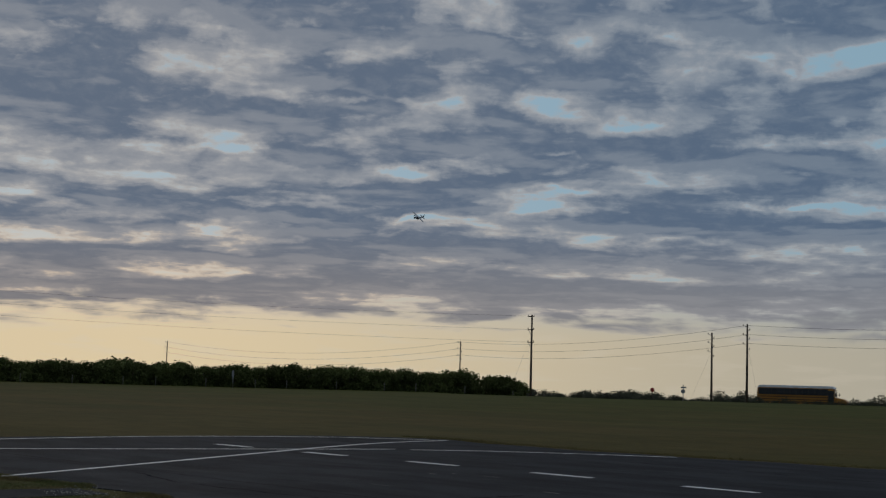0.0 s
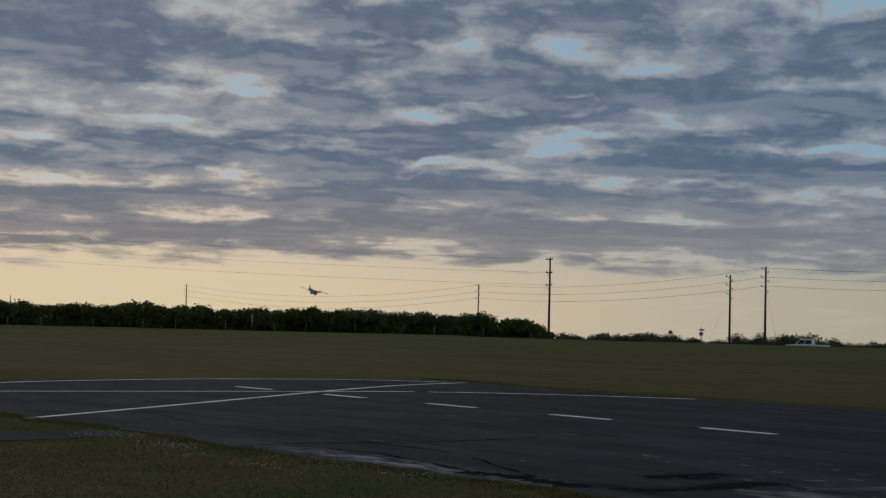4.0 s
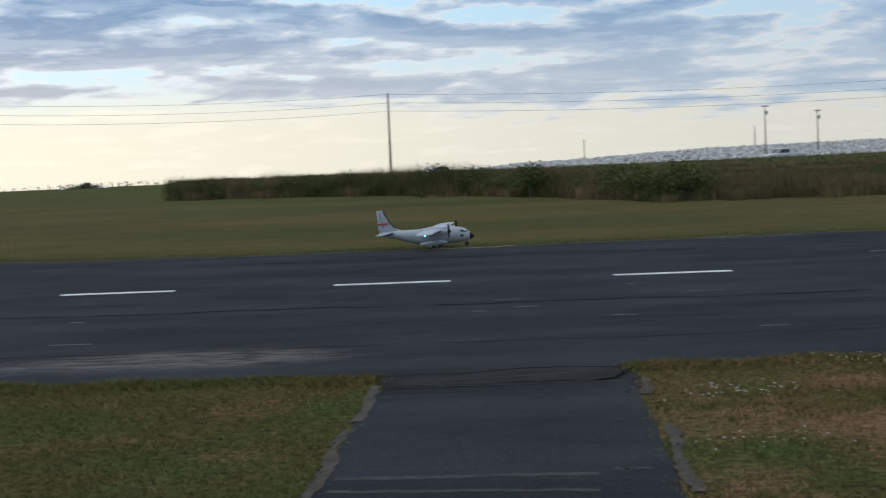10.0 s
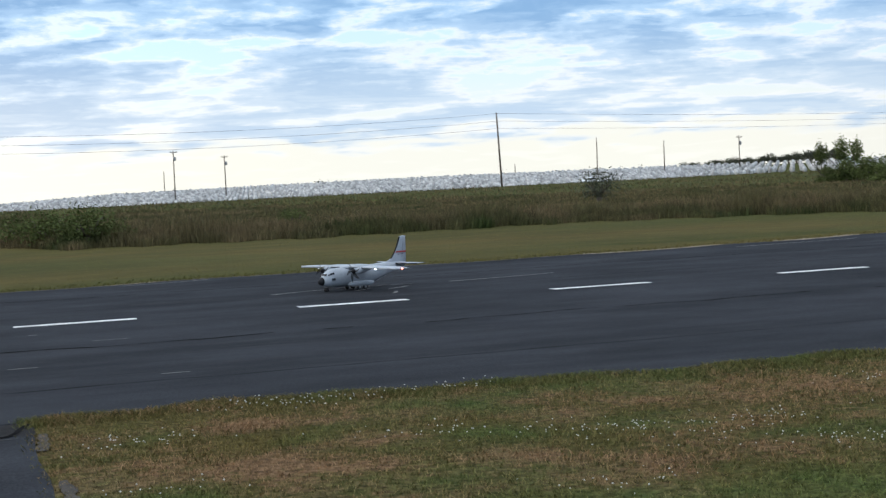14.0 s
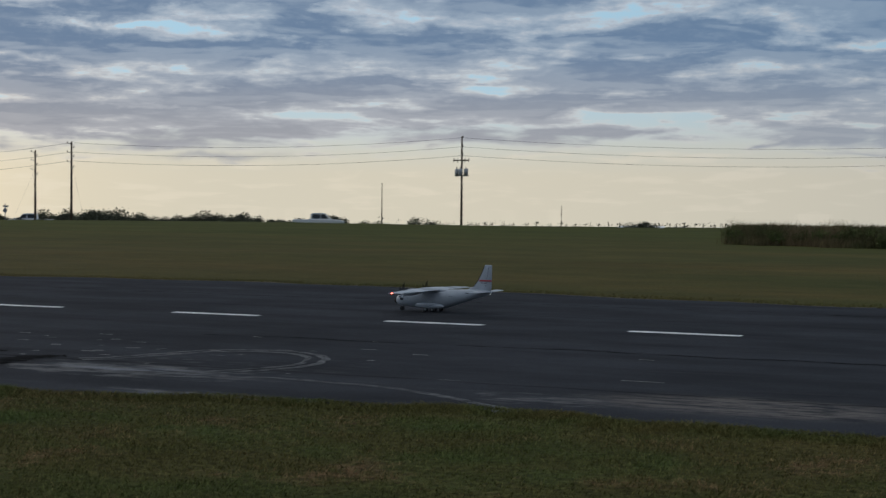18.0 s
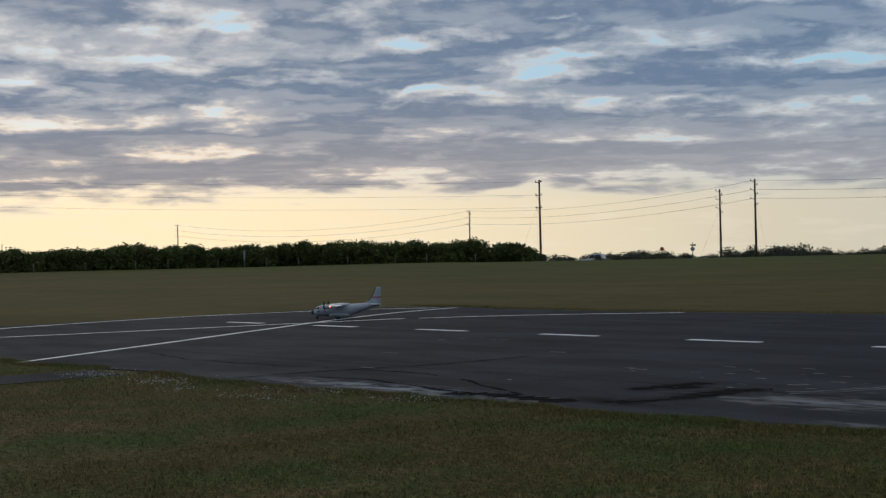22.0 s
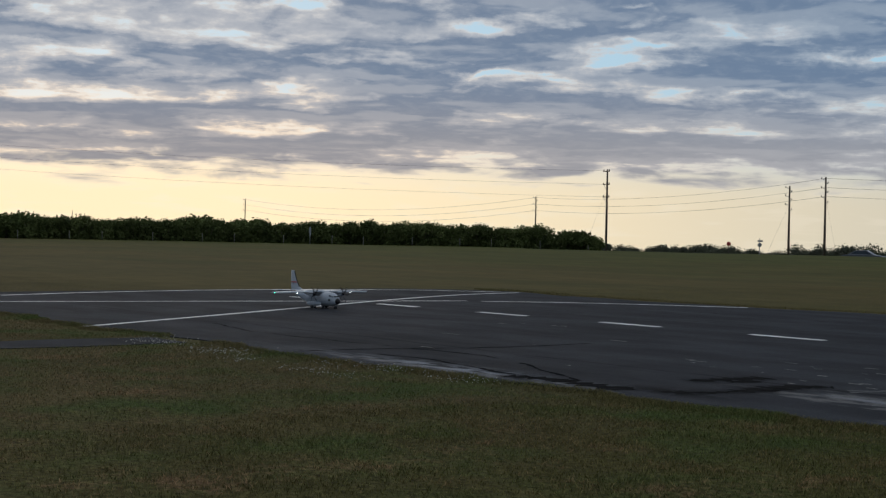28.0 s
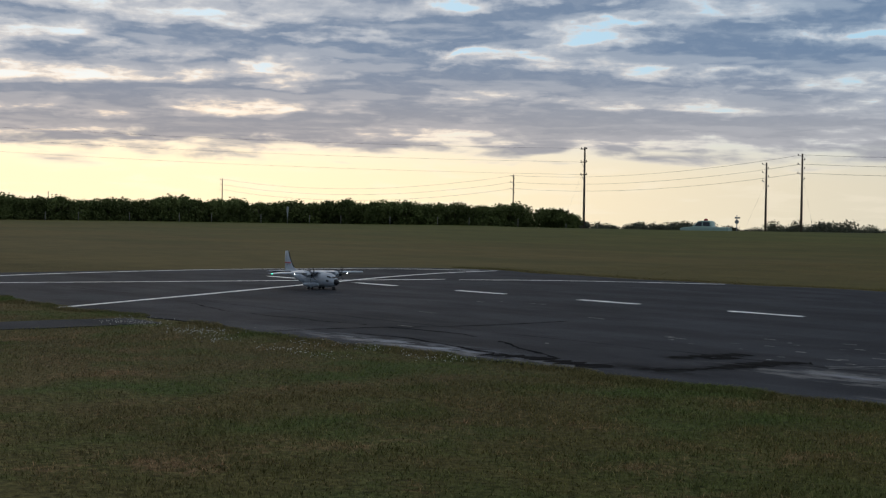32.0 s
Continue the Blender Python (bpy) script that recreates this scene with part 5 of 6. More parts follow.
def pole(az, d, top_el, kind="line", lean=0.0):
    """A timber utility pole whose top stands at the given elevation angle from the strip."""
    x, y = polar(az, d)
    z = lie(x, y)
    h = 1.6 + d * math.tan(radians(top_el)) - z
    ob = thing("utility_pole", "tall weathered timber utility pole beside the road", "utility pole", pose(x, y, z, 0, lean, 0), "utility poles")
    r = 0.17 if d < 240 else 0.14
    put("shaft", rod("shaft", (0, 0, -0.4), (0, 0, h), r, r * 0.62, 10), M["pole"], ob)
    if kind == "arms":
        ob["label"] = "tall timber utility pole with three short crossarms"
        for q in (0.25, 1.9, 3.5):
            arm = put("crossarm", box("crossarm", 1.15, 0.11, 0.11, (0, -0.15, h - q), 0.01), M["pole"], ob)
            for sx in (-0.5, 0.5):
                put("insulator", lathe("insulator", [(0, 0.04), (0.05, 0.06), (0.10, 0.04), (0.13, 0.055), (0.18, 0.03)], "Z", 8, (sx, -0.15, h - q + 0.06)), M["insulator"], arm)
        for q in (2.6, 4.2):
            put("brace", rod("brace", (-0.5, -0.12, h - q + 0.7), (0, -0.12, h - q), 0.025), M["metal"], ob)
    elif kind == "line":
        for q, sx in ((0.25, -1), (0.8, 1), (1.35, -1), (1.9, 1), (2.5, -1), (3.2, 1)):
            br = put("bracket", rod("bracket", (0, 0, h - q - 0.1), (0.5 * sx, -0.18, h - q + 0.04), 0.035), M["metal"], ob)
            put("insulator", lathe("insulator", [(0, 0.04), (0.05, 0.08), (0.11, 0.05), (0.16, 0.07), (0.24, 0.03)], "Z", 8, (0.5 * sx, -0.18, h - q)), M["insulator"], br)
    elif kind == "tee":
        ob["label"] = "slim timber utility pole with a short crossarm"
        arm = put("crossarm", box("crossarm", 1.3, 0.12, 0.12, (0, -0.12, h - 0.35), 0.01), M["pole"], ob)
        for sx in (-0.58, 0.0, 0.58):
            put("insulator", lathe("insulator", [(0, 0.05), (0.07, 0.08), (0.14, 0.05), (0.24, 0.03)], "Z", 8, (sx, -0.12, h - 0.29)), M["insulator"], arm)
        put("fuse_box", box("fuse_box", 0.45, 0.3, 0.7, (0.25, -0.1, h - 1.6), 0.03), M["metal"], ob)
    elif kind == "transformer":
        ob["label"] = "tall timber utility pole carrying a bank of transformers"
        arm = put("crossarm", box("crossarm", 2.2, 0.12, 0.14, (0, -0.15, h - 3.0), 0.01), M["pole"], ob)
        for sx in (-1.0, -0.5, 0.5, 1.0):
            put("fuse", rod("fuse", (sx, -0.2, h - 3.25), (sx, -0.2, h - 2.75), 0.06), M["insulator"], arm)
        for sx, sy in ((-0.62, -0.1), (0.62, -0.1), (0, -0.42)):
            can = put("transformer", lathe("transformer", [(0, 0.24), (0.05, 0.27), (0.8, 0.27), (0.86, 0.2)], "Z", 14, (sx, sy, h - 4.9)), M["metal"], ob)
            put("bushing", rod("bushing", (sx, sy, h - 4.06), (sx, sy, h - 3.8), 0.05), M["insulator"], can)
        put("mounting_frame", box("mounting_frame", 1.9, 0.15, 0.12, (0, 0.05, h - 4.95), 0.01), M["metal"], ob)
        for q in (0.2, 1.35, 2.4):
            put("insulator", lathe("insulator", [(0, 0.06), (0.1, 0.1), (0.2, 0.07), (0.3, 0.04)], "Z", 8, (0.16, -0.1, h - q)), M["insulator"], ob)
    return ob, Vector((x, y, z + h))


def wire(a, b, sag, label, group="power lines", radius=0.0155):
    n = 14
    cu = bpy.data.curves.new("power_line", "CURVE")
    cu.dimensions, cu.bevel_depth, cu.bevel_resolution = "3D", radius, 0
    sp = cu.splines.new("POLY")
    sp.points.add(n)
    for i in range(n + 1):
        t = i / n
        p = Vector(a).lerp(Vector(b), t)
        sp.points[i].co = (p.x, p.y, p.z - sag * 4 * t * (1 - t), 1)
    cu.materials.append(M["wire"])
    me = bpy.data.meshes.new_from_object(bpy.data.objects.new("tmp_wire", cu))
    tagged(put("power_line", me, M["wire"]), label, "power line", group)


def build_poles():
    P = {}
    for key, az, d, el, kind in (
            ("A", -46.06, 192, 2.63, "arms"), ("B", -39.32, 205, 2.10, "line"), ("C", -38.03, 193, 2.44, "line"), ("T", -23.50, 190, 2.83, "transformer"),
            ("S", -5.23, 203, 2.55, "plain"), ("W", 21.12, 230, 2.42, "plain"), ("F", -59.72, 330, 1.25, "line"), ("G", -48.73, 262, 1.56, "line"),
            ("H", -66.05, 430, 0.67, "plain"), ("U", -26.53, 330, 1.04, "plain"), ("V", -19.72, 420, 0.23, "plain"), ("R", 2.07, 420, 0.49, "plain"),
            ("X", 8.80, 300, 1.50, "tee"), ("Y", 10.68, 310, 1.25, "tee"), ("Z", 24.72, 320, 1.30, "plain"), ("Z2", 27.22, 340, 1.07, "plain"), ("Q", 29.99, 330, 1.13, "tee"),
            ("N1", 36.4, 330, 1.30, "line"), ("N2", 21.6, 420, 0.45, "plain"), ("N3", 8.4, 420, 0.75, "plain")):
        P[key] = pole(az, d, el, kind, -2.2 if key == "W" else 0.0)[1]
    P["E"] = Vector((330, 330, 15))
    D = Vector((0, 0, 1))
    for k1, k2, sag in (("F", "G", 2.2), ("G", "C", 1.2), ("C", "T", 0.9), ("T", "S", 0.9), ("S", "W", 1.3), ("W", "E", 1.6)):
        for q in (0.15, 1.3, 2.4):
            wire(P[k1] - D * q, P[k2] - D * q, sag, "long sagging power line between poles")
    left = Vector((-260, 28, 19))
    for q in (0.2, 1.9, 3.5):
        wire(left - D * q, P["A"] - D * q, 1.8, "long sagging power line crossing the sky", radius=0.010)
    for key, dx in (("A", -2.2), ("B", -2.4), ("C", 3.6)):
        p = P[key]
        gx, gy = p.x + dx, p.y - 2
        wire((gx, gy, lie(gx, gy)), p - D * 2.5, 0.0, "thin guy wire staying a pole", "guy wires", 0.006)


def signpost(az, d, kind):
    x, y = polar(az, d)
    z = lie(x, y)
    m = pose(x, y, z, 0, 0, -az)
    if kind == "board":
        ob = thing("road_sign", "small upright road sign on a thin post by the grove", "sign", m)
        put("post", rod("post", (0, 0, -0.2), (0, 0, 1.9), 0.05), M["metal"], ob)
        put("panel", box("panel", 0.24, 0.03, 0.6, (0, -0.06, 1.5), 0.01), M["sign"], ob)
    elif kind == "stop":
        ob = thing("stop_sign", "back of an octagonal stop sign under street name blades", "sign", m)
        put("post", rod("post", (0, 0, -0.2), (0, 0, 2.6), 0.05), M["metal"], ob)
        vs = [(0.25 * math.cos(math.pi * (2 * i + 1) / 8), s, 1.85 + 0.25 * math.sin(math.pi * (2 * i + 1) / 8)) for s in (-0.05, -0.08) for i in range(8)]
        put("panel", mesh_of("panel", vs, [tuple(range(8)), tuple(range(15, 7, -1))] + [(i, (i + 1) % 8, 8 + (i + 1) % 8, 8 + i) for i in range(8)]), M["sign"], ob)
        put("name_blade", box("name_blade", 0.6, 0.03, 0.18, (0.06, 0, 2.30), 0.005), M["sign"], ob)
        put("name_blade", box("name_blade", 0.03, 0.6, 0.18, (0, 0.06, 2.50), 0.005), M["sign"], ob)
    else:
        ob = thing("warning_sign", "round red sign standing in the scrub by the road", "sign", m)
        put("post", rod("post", (0, 0, -0.2), (0, 0, 1.9), 0.05), M["pole"], ob)
        put("panel", lathe("panel", [(-0.02, 0.27), (0.02, 0.27)], "Y", 16, (0, -0.06, 1.95)), M["red_sign"], ob)


def build_signs():
    signpost(-57.28, 166, "board")
    signpost(-40.37, 176, "stop")
    signpost(-41.50, 196, "warning")
    for i in range(15):
        az = -68 + i * 1.62 + 0.25 * math.sin(i * 2.1)
        x, y = polar(az, 167)
        ob = thing("fence_post", "thin pale grey fence post in front of the grove", "fence post", pose(x, y, lie(x, y), 0, 1.5 * math.sin(i * 3), 0), "fence posts")
        put("post", rod("post", (0, 0, -0.2), (0, 0, 0.95), 0.036, 0.032, 6), M["post"], ob)
    # a pale farm building far off behind the field
    x, y = polar(-16.7, 320)
    z = lie(x, y)
    ob = thing("farm_building", "low pale farm building behind distant trees", "building", pose(x, y, z, 0, 0, 15))
    put("wall", box("wall", 9, 6, 1.5, (0, 0, 0.75)), M["wall_pale"], ob)
    vs = [(-4.8, -3.3, 1.5), (4.8, -3.3, 1.5), (4.8, 3.3, 1.5), (-4.8, 3.3, 1.5), (-4.8, 0, 2.1), (4.8, 0, 2.1)]
    put("roof", mesh_of("roof", vs, [(0, 1, 5, 4), (2, 3, 4, 5), (0, 4, 3), (1, 2, 5), (3, 2, 1, 0)]), M["roof_white"], ob)
    for sx in (-2.5, 0.2, 2.8):
        put("window", box("window", 0.9, 0.08, 0.7, (sx, -3.02, 0.9)), M["glass"], ob)


build_trees()
build_covered_trees()
build_poles()
build_signs()

# ---------------------------------------------------------------- vehicles


def wheel(parent, x, y, r, w):
    t = put("wheel", lathe("wheel", [(-w / 2, r * 0.7), (-w / 2, r * 0.95), (-w / 2 + 0.03, r), (w / 2 - 0.03, r), (w / 2, r * 0.95), (w / 2, r * 0.7)], "Y", 18, (x, y, r)), M["black"], parent)
    put("rim", lathe("rim", [(-w / 2 - 0.01, r * 0.2), (-w / 2 - 0.01, r * 0.6), (w / 2 + 0.01, r * 0.6), (w / 2 + 0.01, r * 0.2)], "Y", 14, (x, y, r)), M["metal"], t)


def prism(name, outline, half):
    """A body from a side outline (x, z) with slightly drawn-in flanks."""
    n = len(outline)
    top = max(z for _, z in outline)
    rings = []
    for s, k in ((-half, 0.0), (-half * 0.96, 1.0), (half * 0.96, 1.0), (half, 0.0)):
        ring = []
        for x, z in outline:
            ring.append((x * (1 - 0.012 * (1 - k)), s * (1 - 0.10 * max(0, (z - 1.0)) / max(0.5, top - 1.0)) if top > 1.2 else s, z - (0.03 if not k and z > 0.6 else 0)))
        rings.append(ring)
    return loft(name, rings, False)


def pickup(label, mat):
    ob = thing("pickup_truck", label, "pickup truck")
    body = put("body", prism("body", [(-2.85, 0.55), (-2.85, 1.12), (-0.85, 1.14), (1.35, 1.16), (2.55, 1.06), (2.85, 0.9), (2.85, 0.5), (2.2, 0.42), (-2.3, 0.45)], 0.98), mat, ob)
    put("cab", prism("cab", [(-0.95, 1.12), (-0.82, 1.78), (-0.55, 1.86), (0.45, 1.86), (0.75, 1.80), (1.45, 1.15)], 0.86), mat, ob)
    for sy in (-1, 1):
        put("side_window", mesh_of("side_window", [(-0.72, sy * 0.835, 1.22), (0.18, sy * 0.835, 1.22), (0.18, sy * 0.80, 1.72), (-0.66, sy * 0.80, 1.72)], [(0, 1, 2, 3)]), M["glass"], ob)
        put("side_window", mesh_of("side_window", [(0.26, sy * 0.835, 1.22), (1.18, sy * 0.835, 1.22), (0.72, sy * 0.80, 1.72), (0.26, sy * 0.80, 1.72)], [(0, 1, 2, 3)]), M["glass"], ob)
        put("headlight", box("headlight", 0.08, 0.3, 0.18, (2.82, sy * 0.74, 0.86), 0.02), M["metal"], body)
        for x in (-1.75, 1.85):
            wheel(ob, x, sy * 0.82, 0.40, 0.26)
    put("windscreen", mesh_of("windscreen", [(1.42, -0.72, 1.2), (1.42, 0.72, 1.2), (0.82, 0.66, 1.77), (0.82, -0.66, 1.77)], [(0, 1, 2, 3)]), M["glass"], ob)
    put("bumper", box("bumper", 0.16, 1.9, 0.22, (2.88, 0, 0.56), 0.03), M["metal"], ob)
    return ob


def sedan(label, mat):
    ob = thing("sedan", label, "car")
    body = put("body", prism("body", [(-2.3, 0.4), (-2.35, 0.85), (-1.6, 0.98), (1.0, 0.98), (2.1, 0.82), (2.35, 0.6), (2.3, 0.35), (-2.2, 0.3)], 0.9), mat, ob)
    put("cab", prism("cab", [(-1.7, 0.96), (-1.0, 1.38), (-0.5, 1.46), (0.3, 1.45), (1.15, 0.96)], 0.76), mat, ob)
    for sy in (-1, 1):
        put("side_window", mesh_of("side_window", [(-1.3, sy * 0.755, 1.02), (0.85, sy * 0.755, 1.02), (0.25, sy * 0.70, 1.38), (-0.85, sy * 0.70, 1.36)], [(0, 1, 2, 3)]), M["glass"], ob)
        put("headlight", box("headlight", 0.1, 0.3, 0.14, (2.25, sy * 0.66, 0.68), 0.02), M["metal"], body)
        for x in (-1.4, 1.45):
            wheel(ob, x, sy * 0.78, 0.33, 0.22)
    return ob


def school_bus():
    ob = thing("school_bus", "yellow school bus with a white roof and black rails", "bus")
    put("body", prism("body", [(-6.0, 0.55), (-6.0, 2.75), (-5.8, 2.86), (4.1, 2.86), (4.3, 2.7), (4.45, 1.5), (4.5, 0.5)], 1.2), M["bus"], ob)
    put("roof", prism("roof", [(-5.98, 2.80), (-5.85, 3.08), (-5.5, 3.16), (3.9, 3.16), (4.25, 3.0), (4.3, 2.80)], 1.18), M["roof_white"], ob)
    put("bonnet", prism("bonnet", [(4.4, 0.5), (4.4, 1.62), (5.5, 1.45), (5.95, 1.2), (6.0, 0.5)], 0.95), M["bus"], ob)
    for sy in (-1, 1):
        # black strip added to run the windows together, as the shaded side looks
        put("window_band", box("window_band", 9.4, 0.04, 0.86, (-1.12, sy * 1.185, 2.32), 0.01), M["black"], ob, "black band round the windows standing in for the shaded side")
        for i in range(11):
            x = -5.6 + i * 0.83
            put("window", box("window", 0.70, 0.04, 0.72, (x + 0.33, sy * 1.196, 2.32), 0.02), M["glass"], ob)
        for z in (0.95, 1.25, 1.62):
            put("rub_rail", box("rub_rail", 9.6, 0.05, 0.09, (-1.1, sy * 1.205, z), 0.01), M["black"], ob)
        for x in (-3.6, 4.4):
            wheel(ob, x, sy * 1.0, 0.5, 0.3)
        put("mirror", box("mirror", 0.12, 0.25, 0.45, (4.7, sy * 1.4, 2.0), 0.03), M["black"], ob)
    put("door", box("door", 0.8, 0.05, 1.9, (3.95, -1.21, 1.6), 0.02), M["glass"], ob, "dark folding entrance door")
    put("windscreen", box("windscreen", 0.05, 2.0, 1.0, (4.42, 0, 2.15), 0.02), M["glass"], ob)
    return ob


# ---------------------------------------------------------------- the model aeroplane


def airfoil(span_y, x_le, chord, z, thick, n=12):
    """A wing section at one place along the span."""
    pts = []
    for i in range(n):
        t = i / (n - 1)
        c = 0.5 * (1 - math.cos(math.pi * t))
        th = thick * 5 * (0.2969 * math.sqrt(c) - 0.126 * c - 0.3516 * c * c + 0.2843 * c ** 3 - 0.1015 * c ** 4)
        pts.append((x_le - chord * c, span_y, z + chord * th + 0.03 * chord * math.sin(math.pi * c)))
    for i in range(n - 2, 0, -1):
        t = i / (n - 1)
        c = 0.5 * (1 - math.cos(math.pi * t))
        th = thick * 5 * (0.2969 * math.sqrt(c) - 0.126 * c - 0.3516 * c * c + 0.2843 * c ** 3 - 0.1015 * c ** 4)
        pts.append((x_le - chord * c, span_y, z - chord * th * 0.7 + 0.03 * chord * math.sin(math.pi * c)))
    return pts


def surface(name, sections, thick):
    return loft(name, [airfoil(y, x, c, z, thick) for y, x, c, z in sections])


def patch_on(name, x0, x1, z0, z1, y, slant=0.0):
    """A small flat quad on the flank at the side distance y (signed)."""
    return mesh_of(name, [(x0, y, z0), (x1, y, z0), (x1 + slant, y * 0.985, z1), (x0 + slant, y * 0.985, z1)], [(0, 1, 2, 3)])


def fin_band(name, prof, z0, z1, c0, c1, side):
    """A painted band lying on one side of the fin between two heights."""
    vs, fs = [], []
    n = 8
    for i in range(n + 1):
        c = c0 + (c1 - c0) * i / n
        s = float(np.interp(c, (0, 0.1, 0.3, 0.6, 1), (0, 0.7, 1, 0.8, 0.12)))
        for z in (z0, z1):
            xl, ch, hw = (float(np.interp(z, [p[2] for p in prof], [p[k] for p in prof])) for k in (0, 1, 3))
            vs.append((xl - ch * c, side * (hw * s + 0.0015), z))
        if i:
            fs.append((2 * i - 2, 2 * i, 2 * i + 1, 2 * i - 1))
    return mesh_of(name, vs, fs)


def model_aeroplane():
    ob = thing("model_aeroplane", "pale grey twin-propeller model cargo aeroplane with black nose", "model aeroplane")
    secs = [(0.632, 0.163, 0.058, 0.056), (0.600, 0.171, 0.080, 0.077), (0.56, 0.183, 0.100, 0.101), (0.50, 0.197, 0.119, 0.126), (0.43, 0.204, 0.130, 0.139), (0.34, 0.205, 0.134, 0.145),
            (0.0, 0.205, 0.135, 0.147), (-0.24, 0.206, 0.134, 0.146), (-0.38, 0.230, 0.126, 0.130), (-0.55, 0.262, 0.108, 0.104), (-0.72, 0.292, 0.084, 0.078), (-0.88, 0.314, 0.058, 0.055), (-0.99, 0.326, 0.034, 0.034), (-1.03, 0.330, 0.016, 0.018)]
    fus = put("fuselage", loft("fuselage", [oval(x, z, w, h, 2.08) for x, z, w, h in secs]), M["skin"], ob)
    put("nose_cone", loft("nose_cone", [oval(x, z, w, h, 2.1) for x, z, w, h in ((0.697, 0.155, 0.005, 0.005), (0.690, 0.156, 0.018, 0.018), (0.674, 0.158, 0.036, 0.035), (0.651, 0.161, 0.0515, 0.0495), (0.624, 0.165, 0.0655, 0.0635))]), M["dark_skin"], ob, "matt black nose cone")
    # cockpit glazing
    for sy in (-1, 1):
        for x0, x1, z0, z1, y in ((0.475, 0.500, 0.262, 0.288, 0.107), (0.510, 0.535, 0.255, 0.280, 0.0995), (0.545, 0.565, 0.245, 0.265, 0.0875), (0.50, 0.52, 0.175, 0.205, 0.1195), (0.47, 0.49, 0.175, 0.205, 0.1255)):
            put("cockpit_window", box("cockpit_window", (x1 - x0) * 1.25, 0.007, (z1 - z0) * 1.2, ((x0 + x1) / 2, sy * y, (z0 + z1) / 2), 0.002), M["glass"], fus)
        put("windscreen", box("windscreen", 0.012, 0.062, 0.038, (0.587, sy * 0.035, 0.262), 0.003, Matrix.Rotation(radians(-46), 3, "Y").to_4x4()), M["glass"], fus)
        put("marking", patch_on("marking", -0.42, -0.35, 0.250, 0.262, sy * 0.1275), M["faint_mark"], fus)
    # wing in three pieces, slightly drooping outer panels
    wz = 0.345
    put("wing_centre", surface("wing_centre", [(-0.40, 0.185, 0.36, wz), (0, 0.19, 0.365, wz + 0.008), (0.40, 0.185, 0.36, wz)], 0.105), M["skin"], ob)
    put("wing_fairing", loft("wing_fairing", [oval(x, 0.335, w, h, 2.2, 20) for x, w, h in ((0.27, 0.02, 0.012), (0.22, 0.08, 0.032), (0.10, 0.115, 0.045), (-0.10, 0.115, 0.044), (-0.24, 0.08, 0.028), (-0.34, 0.02, 0.010))]), M["skin"], ob)
    for sy, lamp, lab in ((1, "light_red", "red"), (-1, "light_green", "green")):
        wing = put("wing_panel", surface("wing_panel", [(sy * 0.402, 0.185, 0.358, wz), (sy * 0.80, 0.155, 0.305, wz - 0.006), (sy * 1.12, 0.130, 0.250, wz - 0.014), (sy * 1.17, 0.110, 0.215, wz - 0.016)], 0.085), M["skin"], ob)
        put("deicing_boot", mesh_of("deicing_boot", [(0.192 - 0.055 * t + dx, sy * (0.40 + 0.74 * t), wz - 0.012 * t + dz) for t in (0, 1) for dx, dz in ((-0.022, 0.0175), (0.001, 0.006), (0.001, -0.006), (-0.03, -0.0125))], [(0, 1, 5, 4), (1, 2, 6, 5), (2, 3, 7, 6)]), M["skin"], wing, "pale rubber leading-edge strip")
        put("aileron", surface("aileron", [(sy * 0.74, -0.100, 0.062, wz + 0.004), (sy * 1.12, -0.075, 0.055, wz - 0.006)], 0.10), M["skin"], wing)
        put("wing_tip_light", lathe("wing_tip_light", [(-0.012, 0.003), (-0.005, 0.008), (0.005, 0.008), (0.012, 0.003)], "X", 10, (0.055, sy * 1.172, wz - 0.012)), M[lamp], wing, lab + " wing tip light")
        put("lamp_shroud", lathe("lamp_shroud", [(-0.03, 0.013), (0.010, 0.013), (0.010, 0.0115), (-0.002, 0.0115), (-0.002, 0.001)], "X", 12, (0.152, sy * 0.685, wz - 0.022)), M["skin"], wing)
        put("landing_light", lathe("landing_light", [(-0.001, 0.0105), (0.0, 0.0105), (0.001, 0.004)], "X", 12, (0.153, sy * 0.685, wz - 0.022)), M["light_white"], wing, "bright white landing light")
        # nacelle, spinner and propeller
        nac = put("nacelle", loft("nacelle", [[(p[0], p[1] + sy * 0.37, p[2]) for p in oval(x, z, w, h, 2.2, 20)] for x, z, w, h in ((0.300, 0.302, 0.030, 0.032), (0.285, 0.300, 0.043, 0.047), (0.20, 0.302, 0.046, 0.049), (0.10, 0.312, 0.043, 0.040), (0.0, 0.328, 0.034, 0.024), (-0.06, 0.340, 0.02, 0.010))]), M["skin"], ob)
        put("air_intake", loft("air_intake", [[(p[0], p[1] + sy * 0.37, p[2]) for p in oval(x, 0.262, 0.022, 0.012, 2.2, 12)] for x in (0.286, 0.272)]), M["dark_skin"], nac)
        prop = put("propeller", lathe("propeller", [(0.0, 0.033), (0.015, 0.032), (0.04, 0.022), (0.055, 0.006)], "X", 14), M["dark_skin"], ob, "black six-bladed propeller", pose(0.302, sy * 0.37, 0.302))
        PROPS.append((prop, sy))
        for k in range(6):
            rows = []
            for i in range(9):
                q = i / 8
                r, c = 0.018 + 0.150 * q, 0.010 + 0.012 * math.sin(math.pi * min(1, 0.15 + 0.75 * q)) - 0.012 * q ** 4
                mid_, tw = 0.014 * math.sin(math.pi * q) - 0.034 * q ** 2, radians(55 - 38 * q)
                rows.append([(0.014 + e * c * math.sin(tw), mid_ + e * c * math.cos(tw), r) for e in (-1, 1)])
